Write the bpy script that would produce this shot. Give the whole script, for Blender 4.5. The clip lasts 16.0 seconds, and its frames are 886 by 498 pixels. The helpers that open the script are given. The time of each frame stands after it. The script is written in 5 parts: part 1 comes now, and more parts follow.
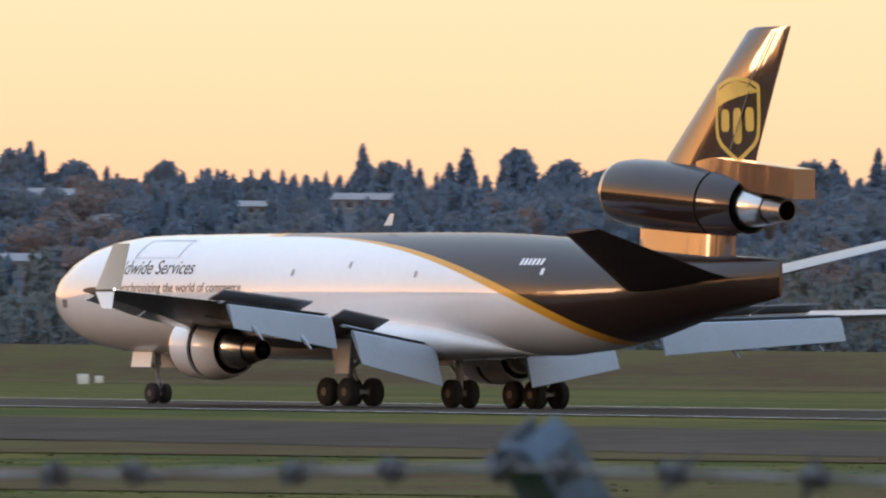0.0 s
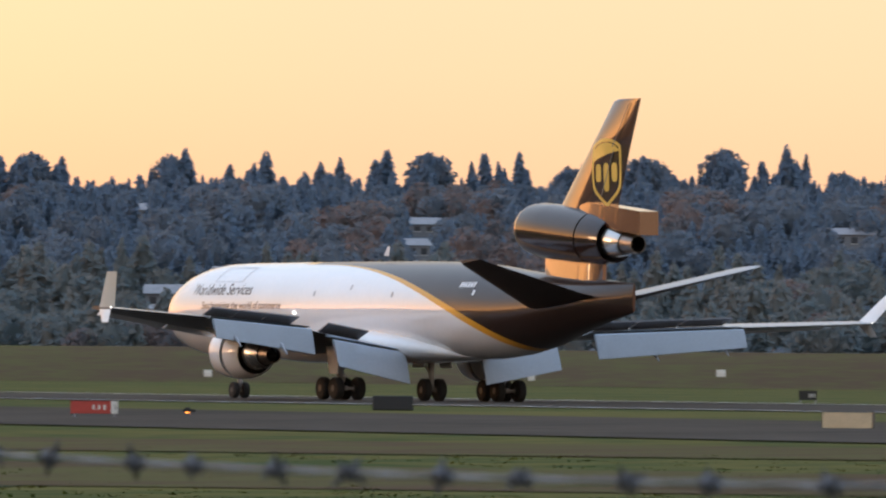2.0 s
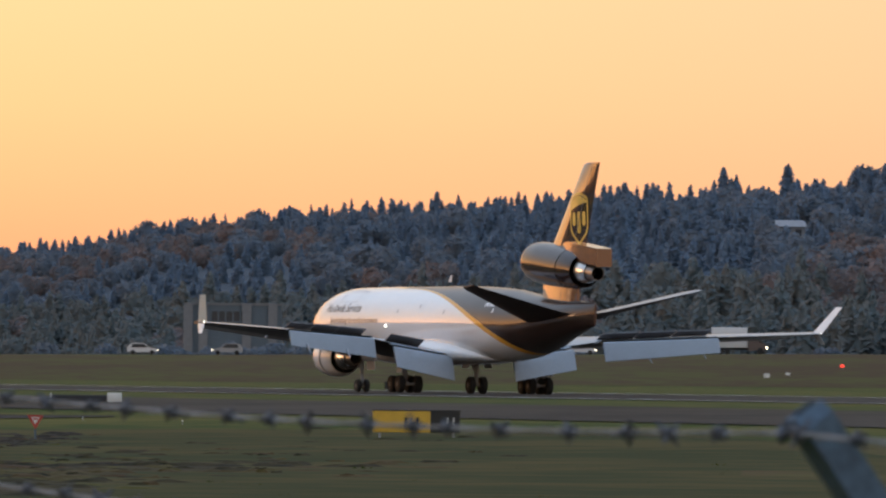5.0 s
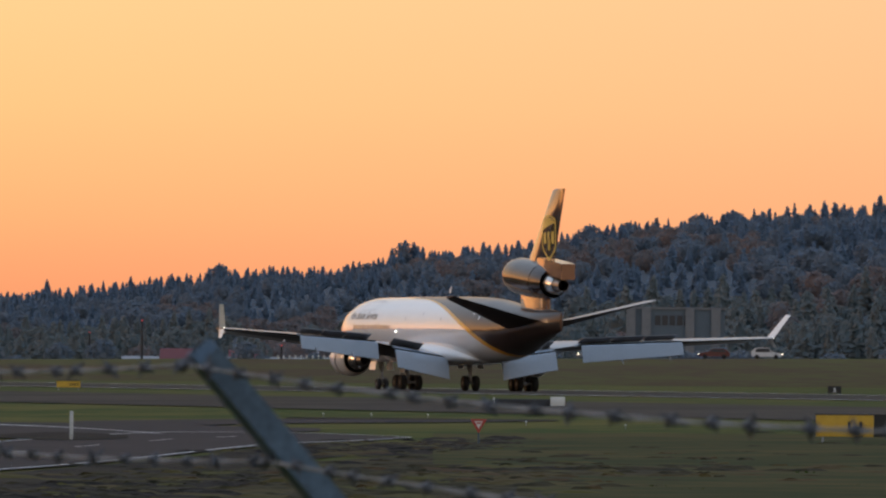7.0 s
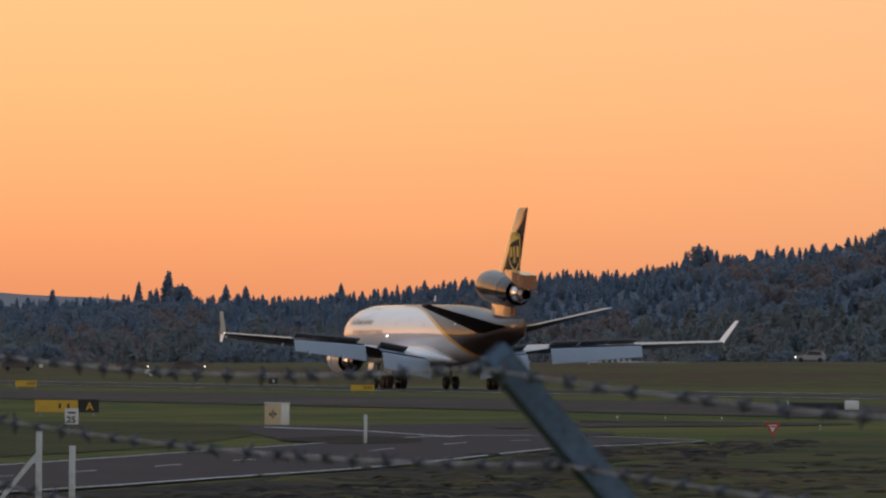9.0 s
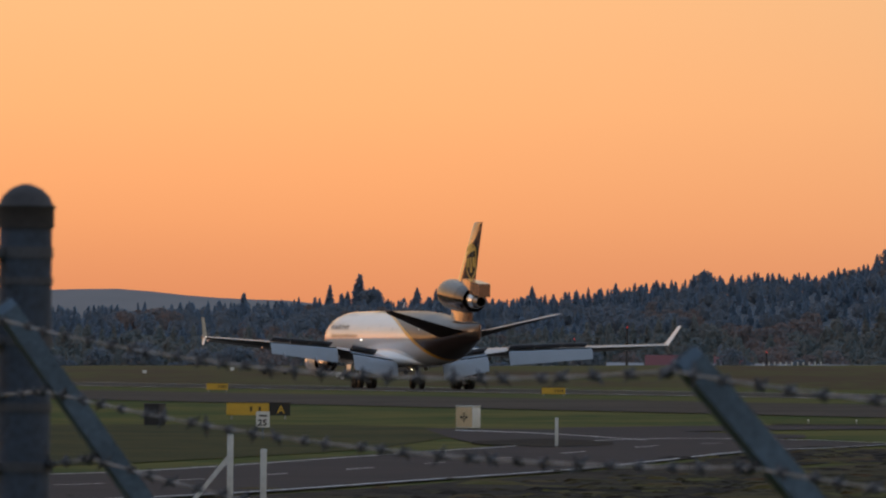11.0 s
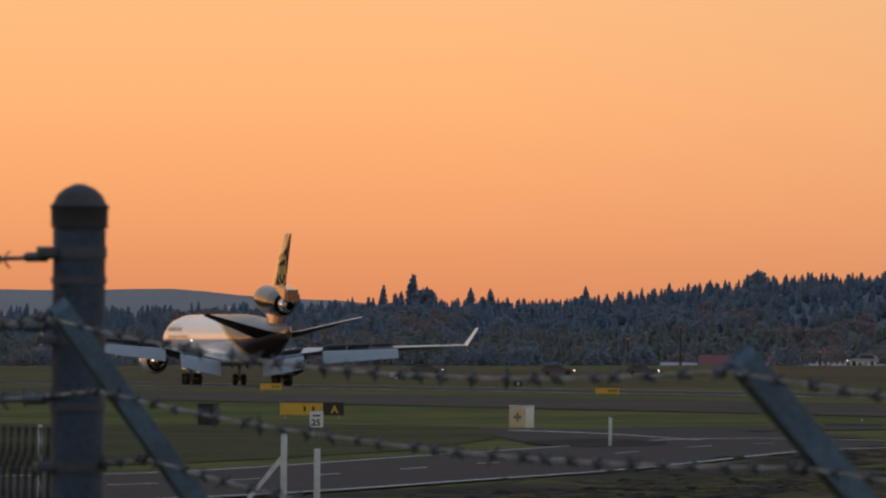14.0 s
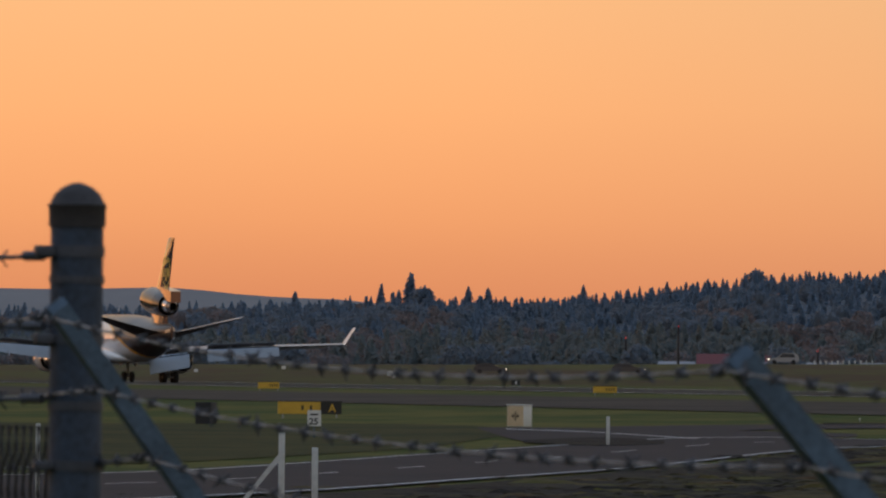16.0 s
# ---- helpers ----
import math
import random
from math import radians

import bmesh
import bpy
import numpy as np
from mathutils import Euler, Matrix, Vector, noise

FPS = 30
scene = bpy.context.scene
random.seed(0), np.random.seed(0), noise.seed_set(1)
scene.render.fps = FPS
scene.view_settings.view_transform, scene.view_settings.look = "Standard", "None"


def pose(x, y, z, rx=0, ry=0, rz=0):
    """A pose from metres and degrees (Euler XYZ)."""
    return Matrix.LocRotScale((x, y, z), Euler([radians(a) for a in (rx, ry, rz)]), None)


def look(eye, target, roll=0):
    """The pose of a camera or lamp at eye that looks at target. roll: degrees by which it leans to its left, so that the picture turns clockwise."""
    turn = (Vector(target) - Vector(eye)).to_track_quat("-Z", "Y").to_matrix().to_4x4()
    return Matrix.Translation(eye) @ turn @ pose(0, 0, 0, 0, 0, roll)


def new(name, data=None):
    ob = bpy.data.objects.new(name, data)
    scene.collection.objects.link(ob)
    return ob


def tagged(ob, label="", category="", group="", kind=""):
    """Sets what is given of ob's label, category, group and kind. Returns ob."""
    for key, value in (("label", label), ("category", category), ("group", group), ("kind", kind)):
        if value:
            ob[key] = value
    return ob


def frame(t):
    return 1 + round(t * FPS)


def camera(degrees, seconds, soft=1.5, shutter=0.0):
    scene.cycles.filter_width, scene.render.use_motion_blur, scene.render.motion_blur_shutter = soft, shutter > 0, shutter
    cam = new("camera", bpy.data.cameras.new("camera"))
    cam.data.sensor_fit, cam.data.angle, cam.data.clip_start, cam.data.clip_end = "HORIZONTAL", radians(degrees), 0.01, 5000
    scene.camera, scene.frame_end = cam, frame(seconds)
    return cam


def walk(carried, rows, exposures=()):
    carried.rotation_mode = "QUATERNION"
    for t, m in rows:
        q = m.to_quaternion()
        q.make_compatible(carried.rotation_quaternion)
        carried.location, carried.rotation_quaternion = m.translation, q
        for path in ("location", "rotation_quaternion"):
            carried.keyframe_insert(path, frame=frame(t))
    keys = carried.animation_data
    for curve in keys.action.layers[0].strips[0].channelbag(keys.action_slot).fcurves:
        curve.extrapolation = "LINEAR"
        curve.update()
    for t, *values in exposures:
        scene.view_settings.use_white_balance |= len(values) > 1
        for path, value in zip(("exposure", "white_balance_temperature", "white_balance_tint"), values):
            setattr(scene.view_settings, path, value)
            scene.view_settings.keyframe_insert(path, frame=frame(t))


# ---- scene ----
YAW0, FOC, EYE = 18.07, 17000.0, 1.8


def azimuth(a):
    """Bearing in degrees, clockwise from the runway's direction, of a place on the pan scale."""
    return YAW0 + math.degrees((a + 66) / FOC)


def out(a, d, z=0.0):
    """The place at pan scale a and distance d."""
    k = radians(azimuth(a))
    return Vector((d * math.sin(k), d * math.cos(k), z))


# the camera on its tripod: seconds, pan, height of the horizon
PAN = [(0.0, -4352, 655.5), (0.5, -3660, 656.5), (1.0, -3033, 657.5), (1.5, -2479, 657.5), (2.0, -2020, 657.5), (2.5, -1587, 657.5),
       (3.0, -1174, 657.5), (3.2, -1023, 657.5), (4.2, -371, 656.5), (5.3, 213, 656), (5.5, 306, 656), (6.0, 521, 656), (6.5, 698, 656),
       (7.0, 850, 656), (7.5, 982, 656.3), (8.0, 1124, 656.7), (8.5, 1256, 657), (9.0, 1370, 657.3), (9.5, 1472, 657.6), (10.0, 1557, 658),
       (10.2, 1590, 658), (11.2, 1730, 660), (12.3, 1796, 661), (12.5, 1804, 661), (13.0, 1807, 661), (13.5, 1805, 660), (14.0, 1803, 658.5),
       (14.5, 1802, 658), (15.0, 1800.5, 657), (15.5, 1800, 657), (16.0, 1799, 656.5)]
cam = camera(math.degrees(2 * math.atan(784 / FOC)), 16.0, soft=2.2, shutter=0.15)
cam.data.dof.use_dof, cam.data.dof.focus_distance, cam.data.dof.aperture_fstop = True, 700.0, 60.0
eye = Vector((0, 0, EYE))
rows = []
for t, u, yh in PAN:
    k = radians(YAW0) - (u - 850) / FOC
    rows.append((t, look(eye, eye + Vector((math.sin(k), math.cos(k), (yh - 441) / FOC)) * 100, 0.545)))
walk(cam, rows, [(0, 0.6), (1.5, 0.56), (3.2, 0.46), (5.5, 0.12), (7, -0.08), (9, -0.26), (12.5, -0.46), (16, -0.47)])

# ---- sky and light ----
world = bpy.data.worlds.new("world")
scene.world = world
world.use_nodes = True
wt = world.node_tree
wt.nodes.clear()


def wnode(kind, **values):
    n = wt.nodes.new(kind)
    for key, value in values.items():
        n.inputs[key].default_value = value
    return n


SUN_AZ, SUN_EL = -50.0, 1.0
sunward = Vector((math.sin(radians(SUN_AZ)), math.cos(radians(SUN_AZ)), 0.0))


def link(a, b):
    wt.links.new(a, b)


def wmath(op, a, b=None, c=None):
    n = wt.nodes.new("ShaderNodeMath")
    n.operation = op
    for i, v in enumerate((a, b, c)):
        if isinstance(v, (int, float)):
            n.inputs[i].default_value = v
        elif v is not None:
            link(v, n.inputs[i])
    return n.outputs[0]


def wramp(fac, stops):
    n = wt.nodes.new("ShaderNodeValToRGB")
    while len(n.color_ramp.elements) < len(stops):
        n.color_ramp.elements.new(0.5)
    for e, (p, c) in zip(n.color_ramp.elements, stops):
        e.position, e.color = p, (*c, 1)
    link(fac, n.inputs[0])
    return n.outputs[0]


sky = wt.nodes.new("ShaderNodeTexSky")
sky.sky_type, sky.sun_disc = "NISHITA", False
sky.sun_elevation, sky.sun_rotation = radians(SUN_EL), radians(SUN_AZ)
sky.air_density, sky.dust_density = 1.2, 2.0
co = wt.nodes.new("ShaderNodeTexCoord")
sep = wt.nodes.new("ShaderNodeSeparateXYZ")
link(co.outputs["Generated"], sep.inputs[0])
towards = wmath("ADD", wmath("MULTIPLY", sep.outputs["X"], sunward.x), wmath("MULTIPLY", sep.outputs["Y"], sunward.y))
# afterglow near the horizon: deeper orange towards the sunset, paler yellow away from it
near = wramp(sep.outputs["Z"], [(0.0, (1.0, 0.32, 0.155)), (0.009, (1.10, 0.41, 0.18)), (0.017, (1.32, 0.54, 0.22)), (0.028, (1.44, 0.66, 0.272)), (0.045, (1.40, 0.75, 0.345)), (0.14, (0.80, 0.58, 0.40)),
                                (0.35, (0.58, 0.66, 0.78)), (1.0, (0.46, 0.66, 1.0))])
away = wramp(sep.outputs["Z"], [(0.0, (0.95, 0.34, 0.21)), (0.013, (0.91, 0.462, 0.26)), (0.030, (0.825, 0.545, 0.325)), (0.05, (0.80, 0.59, 0.38)), (0.14, (0.70, 0.58, 0.44)),
                                (0.35, (0.58, 0.66, 0.78)), (1.0, (0.46, 0.66, 1.0))])
side = wt.nodes.new("ShaderNodeMapRange")
side.inputs[1].default_value, side.inputs[2].default_value = 0.22, 0.425
link(towards, side.inputs[0])
mixed = wt.nodes.new("ShaderNodeMix")
mixed.data_type = "RGBA"
link(side.outputs[0], mixed.inputs[0])
link(away, mixed.inputs[6])
link(near, mixed.inputs[7])
glow = wnode("ShaderNodeBackground", Strength=0.95)
link(mixed.outputs[2], glow.inputs["Color"])
# the bright sky where the sun has just gone down
low = wmath("POWER", wmath("SUBTRACT", 1.0, wmath("MINIMUM", wmath("ABSOLUTE", sep.outputs["Z"]), 1.0)), 9.0)
burn = wmath("MULTIPLY", wmath("POWER", wmath("MAXIMUM", towards, 0.0), 6.0), low)
sunset = wnode("ShaderNodeBackground", Color=(1.0, 0.37, 0.09, 1))
link(wmath("MULTIPLY", burn, 3.0), sunset.inputs["Strength"])
air = wnode("ShaderNodeBackground", Strength=0.05)
link(sky.outputs[0], air.inputs["Color"])
both = wt.nodes.new("ShaderNodeAddShader")
link(glow.outputs[0], both.inputs[0])
link(air.outputs[0], both.inputs[1])
total = wt.nodes.new("ShaderNodeAddShader")
link(both.outputs[0], total.inputs[0])
link(sunset.outputs[0], total.inputs[1])
wout = wt.nodes.new("ShaderNodeOutputWorld")
link(total.outputs[0], wout.inputs["Surface"])

sun = new("sun", bpy.data.lights.new("sun", "SUN"))
sun.data.energy, sun.data.angle, sun.data.color = 0.20, radians(8), (1.0, 0.60, 0.34)
sun.matrix_world = look((sunward + Vector((0, 0, math.tan(radians(6.0))))) * 100, (0, 0, 0))


# ---- materials ----
def material(name, color, rough=0.6, metal=0.0, vary=0.15, scale=1.0, bump=0.0, coat=0.0, island=False, emit=None, spec=0.5, second=None, spread=0.2, leaf=False):
    """A surface with colour variation at two scales, in metres, and fine relief."""
    m = bpy.data.materials.new(name)
    m.use_nodes = True
    nt = m.node_tree
    b = nt.nodes["Principled BSDF"]
    b.inputs["Roughness"].default_value, b.inputs["Metallic"].default_value = rough, metal
    b.inputs["Coat Weight"].default_value, b.inputs["Coat Roughness"].default_value, b.inputs["Coat IOR"].default_value = coat, 0.05, 1.5
    b.inputs["Specular IOR Level"].default_value = spec
    if emit:
        b.inputs["Emission Color"].default_value, b.inputs["Emission Strength"].default_value = (*emit[:3], 1), emit[3]
    tc = nt.nodes.new("ShaderNodeTexCoord")
    fine, wide = nt.nodes.new("ShaderNodeTexNoise"), nt.nodes.new("ShaderNodeTexNoise")
    fine.inputs["Scale"].default_value, fine.inputs["Detail"].default_value = 9.0 / scale, 6
    wide.inputs["Scale"].default_value, wide.inputs["Detail"].default_value = 1.1 / scale, 4
    for n in (fine, wide):
        nt.links.new(tc.outputs["Object"], n.inputs["Vector"])
    add = nt.nodes.new("ShaderNodeMath")
    add.operation = "MULTIPLY_ADD"
    add.inputs[1].default_value = 0.5
    nt.links.new(fine.outputs["Fac"], add.inputs[0])
    half = nt.nodes.new("ShaderNodeMath")
    half.operation = "MULTIPLY"
    half.inputs[1].default_value = 0.5
    nt.links.new(wide.outputs["Fac"], half.inputs[0])
    nt.links.new(half.outputs[0], add.inputs[2])
    fac = add
    if island:
        geo = nt.nodes.new("ShaderNodeNewGeometry")
        mix = nt.nodes.new("ShaderNodeMath")
        mix.operation = "MULTIPLY_ADD"
        mix.inputs[1].default_value = 0.55
        nt.links.new(geo.outputs["Random Per Island"], mix.inputs[0])
        part2 = nt.nodes.new("ShaderNodeMath")
        part2.operation = "MULTIPLY"
        part2.inputs[1].default_value = 0.45
        nt.links.new(add.outputs[0], part2.inputs[0])
        nt.links.new(part2.outputs[0], mix.inputs[2])
        fac = mix
    cr = nt.nodes.new("ShaderNodeValToRGB")
    lo = tuple(c * (1 - vary) for c in color)
    hi = second or tuple(min(1, c * (1 + vary)) for c in color)
    cr.color_ramp.elements[0].position, cr.color_ramp.elements[1].position = 0.5 - spread, 0.5 + spread
    cr.color_ramp.elements[0].color, cr.color_ramp.elements[1].color = (*lo, 1), (*hi, 1)
    nt.links.new(fac.outputs[0], cr.inputs[0])
    nt.links.new(cr.outputs[0], b.inputs["Base Color"])
    if leaf:
        # thin foliage passes part of its light on
        tr, mx = nt.nodes.new("ShaderNodeBsdfTranslucent"), nt.nodes.new("ShaderNodeMixShader")
        mx.inputs[0].default_value = 0.5
        nt.links.new(cr.outputs[0], tr.inputs["Color"])
        nt.links.new(b.outputs[0], mx.inputs[1])
        nt.links.new(tr.outputs[0], mx.inputs[2])
        nt.links.new(mx.outputs[0], nt.nodes["Material Output"].inputs["Surface"])
    if bump:
        bm_ = nt.nodes.new("ShaderNodeBump")
        bm_.inputs["Strength"].default_value, bm_.inputs["Distance"].default_value = bump, 0.05 * scale
        nt.links.new(fine.outputs["Fac"], bm_.inputs["Height"])
        nt.links.new(bm_.outputs[0], b.inputs["Normal"])
    return m


M_GRASS = material("grass", (0.044, 0.074, 0.006), 0.95, vary=0.35, scale=34.0, second=(0.088, 0.078, 0.013), spec=0.1, spread=0.06)
M_ROUGH = material("rough_dark_grass", (0.022, 0.036, 0.005), 0.95, vary=0.4, scale=14.0, second=(0.046, 0.042, 0.009), spec=0.1, spread=0.08)
M_OLIVE = material("olive_grass", (0.030, 0.044, 0.006), 0.95, vary=0.35, scale=30.0, second=(0.058, 0.048, 0.011), spec=0.1, spread=0.07)
M_SCRUB = material("scrub_ground", (0.016, 0.017, 0.006), 0.95, vary=0.4, scale=7.0, second=(0.054, 0.042, 0.017), spec=0.1, spread=0.1)
M_DRY = material("dry_grass", (0.105, 0.062, 0.028), 0.95, vary=0.4, scale=36.0, second=(0.070, 0.064, 0.016), spec=0.1, spread=0.07)
M_EARTH = material("bare_earth", (0.018, 0.014, 0.013), 0.95, vary=0.5, scale=14.0, bump=0.6, spec=0.1, second=(0.036, 0.029, 0.020), spread=0.1)
M_RUNWAY = material("runway_asphalt", (0.042, 0.034, 0.027), 0.9, vary=0.3, scale=26.0, spec=0.08, second=(0.060, 0.049, 0.038), spread=0.1)
M_ROAD = material("road_asphalt", (0.034, 0.027, 0.028), 0.85, vary=0.25, scale=10.0, spec=0.08, second=(0.043, 0.035, 0.034))
M_LINE = material("white_paint_line", (0.75, 0.74, 0.70), 0.7, vary=0.2, scale=0.6)
# foliage colours with distance haze mixed in as pale blue
M_CONIFER = material("hazed_conifer_needles", (0.189, 0.251, 0.325), 0.9, vary=0.05, scale=30.0, island=True, spec=0.05, leaf=True)
M_LEAF = material("hazed_broadleaf_foliage", (0.202, 0.256, 0.317), 0.9, vary=0.06, scale=30.0, island=True, spec=0.05, second=(0.225, 0.249, 0.278), leaf=True)
M_THICKET = material("hazed_green_thicket", (0.192, 0.240, 0.254), 0.9, vary=0.06, scale=40.0, island=True, spec=0.05, second=(0.237, 0.237, 0.221), leaf=True)
M_RUST = material("hazed_autumn_foliage", (0.229, 0.234, 0.247), 0.9, vary=0.06, scale=40.0, island=True, spec=0.05, second=(0.290, 0.223, 0.204), leaf=True)
# same blue haze, darkened to the shade between the trees
M_HILL = material("hazed_undergrowth", (0.075, 0.096, 0.118), 0.95, vary=0.2, scale=40.0, second=(0.088, 0.096, 0.104), spec=0.1)
# pale grey carries the haze over the far hills
M_FARHAZE = material("far_hills", (0.235, 0.215, 0.205), 1.0, vary=0.1, scale=300.0, spec=0.0)
M_BROWN = material("brown_gloss_paint", (0.026, 0.013, 0.010), 0.22, vary=0.15, scale=2.0, coat=0.38, spec=0.15)
M_FIN = material("fin_brown_paint", (0.036, 0.016, 0.009), 0.2, vary=0.15, scale=2.0, coat=0.6, spec=0.2)
# saddle and fairing brown, reddened towards the orange sky they reflect
M_BROWNGLOSS = material("polished_brown_reddened", (0.060, 0.020, 0.008), 0.25, vary=0.2, scale=1.0, coat=0.55, spec=0.3)
for m_ in (M_FIN, M_BROWNGLOSS):
    b_ = m_.node_tree.nodes["Principled BSDF"]
    b_.inputs["Coat Weight"].default_value, b_.inputs["Coat IOR"].default_value = 1.0, 1.95
M_BROWN.node_tree.nodes["Principled BSDF"].inputs["Coat IOR"].default_value = 2.0
M_WHITE = material("white_gloss_paint", (0.86, 0.86, 0.86), 0.35, vary=0.03, scale=3.0, coat=1.0, spec=0.2)
M_GREY = material("wing_grey_paint", (0.30, 0.31, 0.33), 0.35, vary=0.08, scale=2.0, coat=0.2)
M_FLAP = material("flap_grey_paint", (0.34, 0.385, 0.435), 0.55, vary=0.08, scale=1.2)
M_DARKGREY = material("spoiler_dark_grey", (0.17, 0.165, 0.17), 0.5, vary=0.15, scale=1.0)
M_METAL = material("bare_metal", (0.62, 0.60, 0.57), 0.24, metal=1.0, vary=0.12, scale=0.8)
M_HOTMETAL = material("exhaust_metal", (0.26, 0.23, 0.21), 0.35, metal=1.0, vary=0.3, scale=0.6)
M_BLACK = material("black_recess", (0.008, 0.008, 0.009), 0.7, vary=0.2)
M_TYRE = material("tyre_rubber", (0.018, 0.017, 0.017), 0.85, vary=0.25, scale=0.4)
M_RIM = material("wheel_rim", (0.09, 0.085, 0.08), 0.5, metal=0.3, vary=0.2, scale=0.3)
M_STRUT = material("gear_strut", (0.30, 0.30, 0.31), 0.45, vary=0.2, scale=0.5)
M_LAMP = material("lit_lamp", (1, 1, 1), 0.3, emit=(1.0, 0.93, 0.8, 3.0))
M_TEXT = material("brown_lettering", (0.10, 0.075, 0.06), 0.4, vary=0.1)
M_GALV = material("galvanised_steel", (0.066, 0.105, 0.15), 0.6, metal=0.1, vary=0.5, scale=0.07, bump=0.15)
M_POST = material("weathered_post_steel", (0.032, 0.048, 0.076), 0.65, metal=0.1, vary=0.6, scale=0.10, bump=0.2)
M_STRAND = material("galvanised_strand", (0.17, 0.18, 0.195), 0.5, metal=0.2, vary=0.3, scale=0.05)
M_WIRE = material("barbed_wire", (0.07, 0.075, 0.09), 0.6, metal=0.4, vary=0.3, scale=0.05)

M_CAP = material("dark_weathered_cap", (0.035, 0.030, 0.030), 0.75, vary=0.4, scale=0.05)


# ---- mesh helpers ----
def part(name, bm, mat, parent=None, label="", smooth=True):
    """Links a bmesh as one mesh object, under its thing if there is one."""
    bmesh.ops.recalc_face_normals(bm, faces=bm.faces)
    me = bpy.data.meshes.new(name)
    for f in bm.faces:
        f.smooth = smooth
    bm.to_mesh(me)
    bm.free()
    if smooth:
        me.set_sharp_from_angle(angle=radians(38))
    for m in (mat if isinstance(mat, (list, tuple)) else [mat]):
        me.materials.append(m)
    ob = new(name, me)
    if parent:
        ob.parent = parent
    if label:
        tagged(ob, label)
    return ob


def thing(name, m, label, category, group="", kind=""):
    ob = new(name)
    ob.empty_display_size = 0.5
    ob.matrix_world = m
    return tagged(ob, label, category, group, kind)


def loft(rings, close=True, cap=True, bm=None):
    bm = bm or bmesh.new()
    vs = [[bm.verts.new(p) for p in r] for r in rings]
    n = len(vs[0])
    for a, b in zip(vs, vs[1:]):
        for i in range(n if close else n - 1):
            j = (i + 1) % n
            bm.faces.new((a[i], a[j], b[j], b[i]))
    if cap:
        bm.faces.new(vs[0])
        bm.faces.new(vs[-1])
    return bm


def box(x0, x1, y0, y1, z0, z1, bevel=0.0, bm=None):
    bm = bm or bmesh.new()
    v = [bm.verts.new((x, y, z)) for z in (z0, z1) for x, y in ((x0, y0), (x1, y0), (x1, y1), (x0, y1))]
    fs = [bm.faces.new([v[i] for i in q]) for q in ((0, 3, 2, 1), (4, 5, 6, 7), (0, 1, 5, 4), (1, 2, 6, 5), (2, 3, 7, 6), (3, 0, 4, 7))]
    if bevel:
        es = list({e for f in fs for e in f.edges})
        bmesh.ops.bevel(bm, geom=es, offset=bevel, segments=2, affect="EDGES", profile=0.5)
    return bm


def tube(points, radii, n=10, bm=None):
    """A round bar through points."""
    pts = [Vector(p) for p in points]
    radii = radii if isinstance(radii, (list, tuple)) else [radii] * len(pts)
    rings = []
    for i, p in enumerate(pts):
        d = (pts[min(i + 1, len(pts) - 1)] - pts[max(i - 1, 0)]).normalized()
        u = d.orthogonal().normalized() if abs(d.z) < 0.9 else Vector((1, 0, 0))
        w = d.cross(u).normalized()
        u = w.cross(d)
        rings.append([p + (u * math.cos(2 * math.pi * j / n) + w * math.sin(2 * math.pi * j / n)) * radii[i] for j in range(n)])
    return loft(rings, bm=bm)


def turned(profile, n=32, axis="y", bm=None, closed=False):
    """A body of revolution about an axis; profile rows: place along it, radius."""
    rings = []
    for a, r in profile:
        ring = []
        for j in range(n):
            c, s = math.cos(2 * math.pi * j / n) * r, math.sin(2 * math.pi * j / n) * r
            ring.append((c, a, s) if axis == "y" else (a, c, s) if axis == "x" else (c, s, a))
        rings.append(ring)
    return loft(rings, cap=not closed, bm=bm)


def ground_z(x):
    """Height of the field: lower by the fence, level at the runway."""
    u = min(1, max(0, (x - 90) / 140))
    return -1.4 + 1.4 * u * u * (3 - 2 * u)


# ---- ground ----
def sheet(name, xs, ys, mat, lift, label, category):
    bm = bmesh.new()
    vs = [[bm.verts.new((x, y, ground_z(x) + lift)) for y in ys] for x in xs]
    for a, b in zip(vs, vs[1:]):
        for i in range(len(ys) - 1):
            bm.faces.new((a[i], a[i + 1], b[i + 1], b[i]))
    return tagged(part(name, bm, mat), label, category, kind="structure")


GX = [-4500, -1500, -400, -100, 0, 40] + list(range(80, 240, 8)) + [260, 400, 900, 2000, 4500]
GY = [-4500, -1500, -300, 0, 100, 200, 300, 450, 700, 1000, 1500, 2200, 4500]
sheet("ground", GX, GY, M_GRASS, 0.0, "mown airfield grass, green going to brown", "grass")
RX = 260.0
sheet("runway", [RX - 30, RX, RX + 30], [-600, 0, 600, 1200, 2600], M_RUNWAY, 0.05, "long grey asphalt runway with worn white edge lines", "runway")
for i, x in enumerate((RX - 29, RX + 29)):
    bm = box(x - 0.45, x + 0.45, -600, 2600, 0.055, 0.06)
    tagged(part("runway_edge_line", bm, M_LINE), "worn white painted line along the runway edge", "road marking", "runway edge lines", "structure")
sheet("taxiway", [168, 176, 184, 192, 200], [-600, 300, 900, 2600], M_RUNWAY, 0.05, "grey asphalt taxiway beside the runway", "taxiway")
sheet("dry_verge", [580, 640, 700, 900, 1200], [-600, 300, 900, 1800, 2600], M_DRY, 0.04, "dry brown grass beyond the runway", "grass")

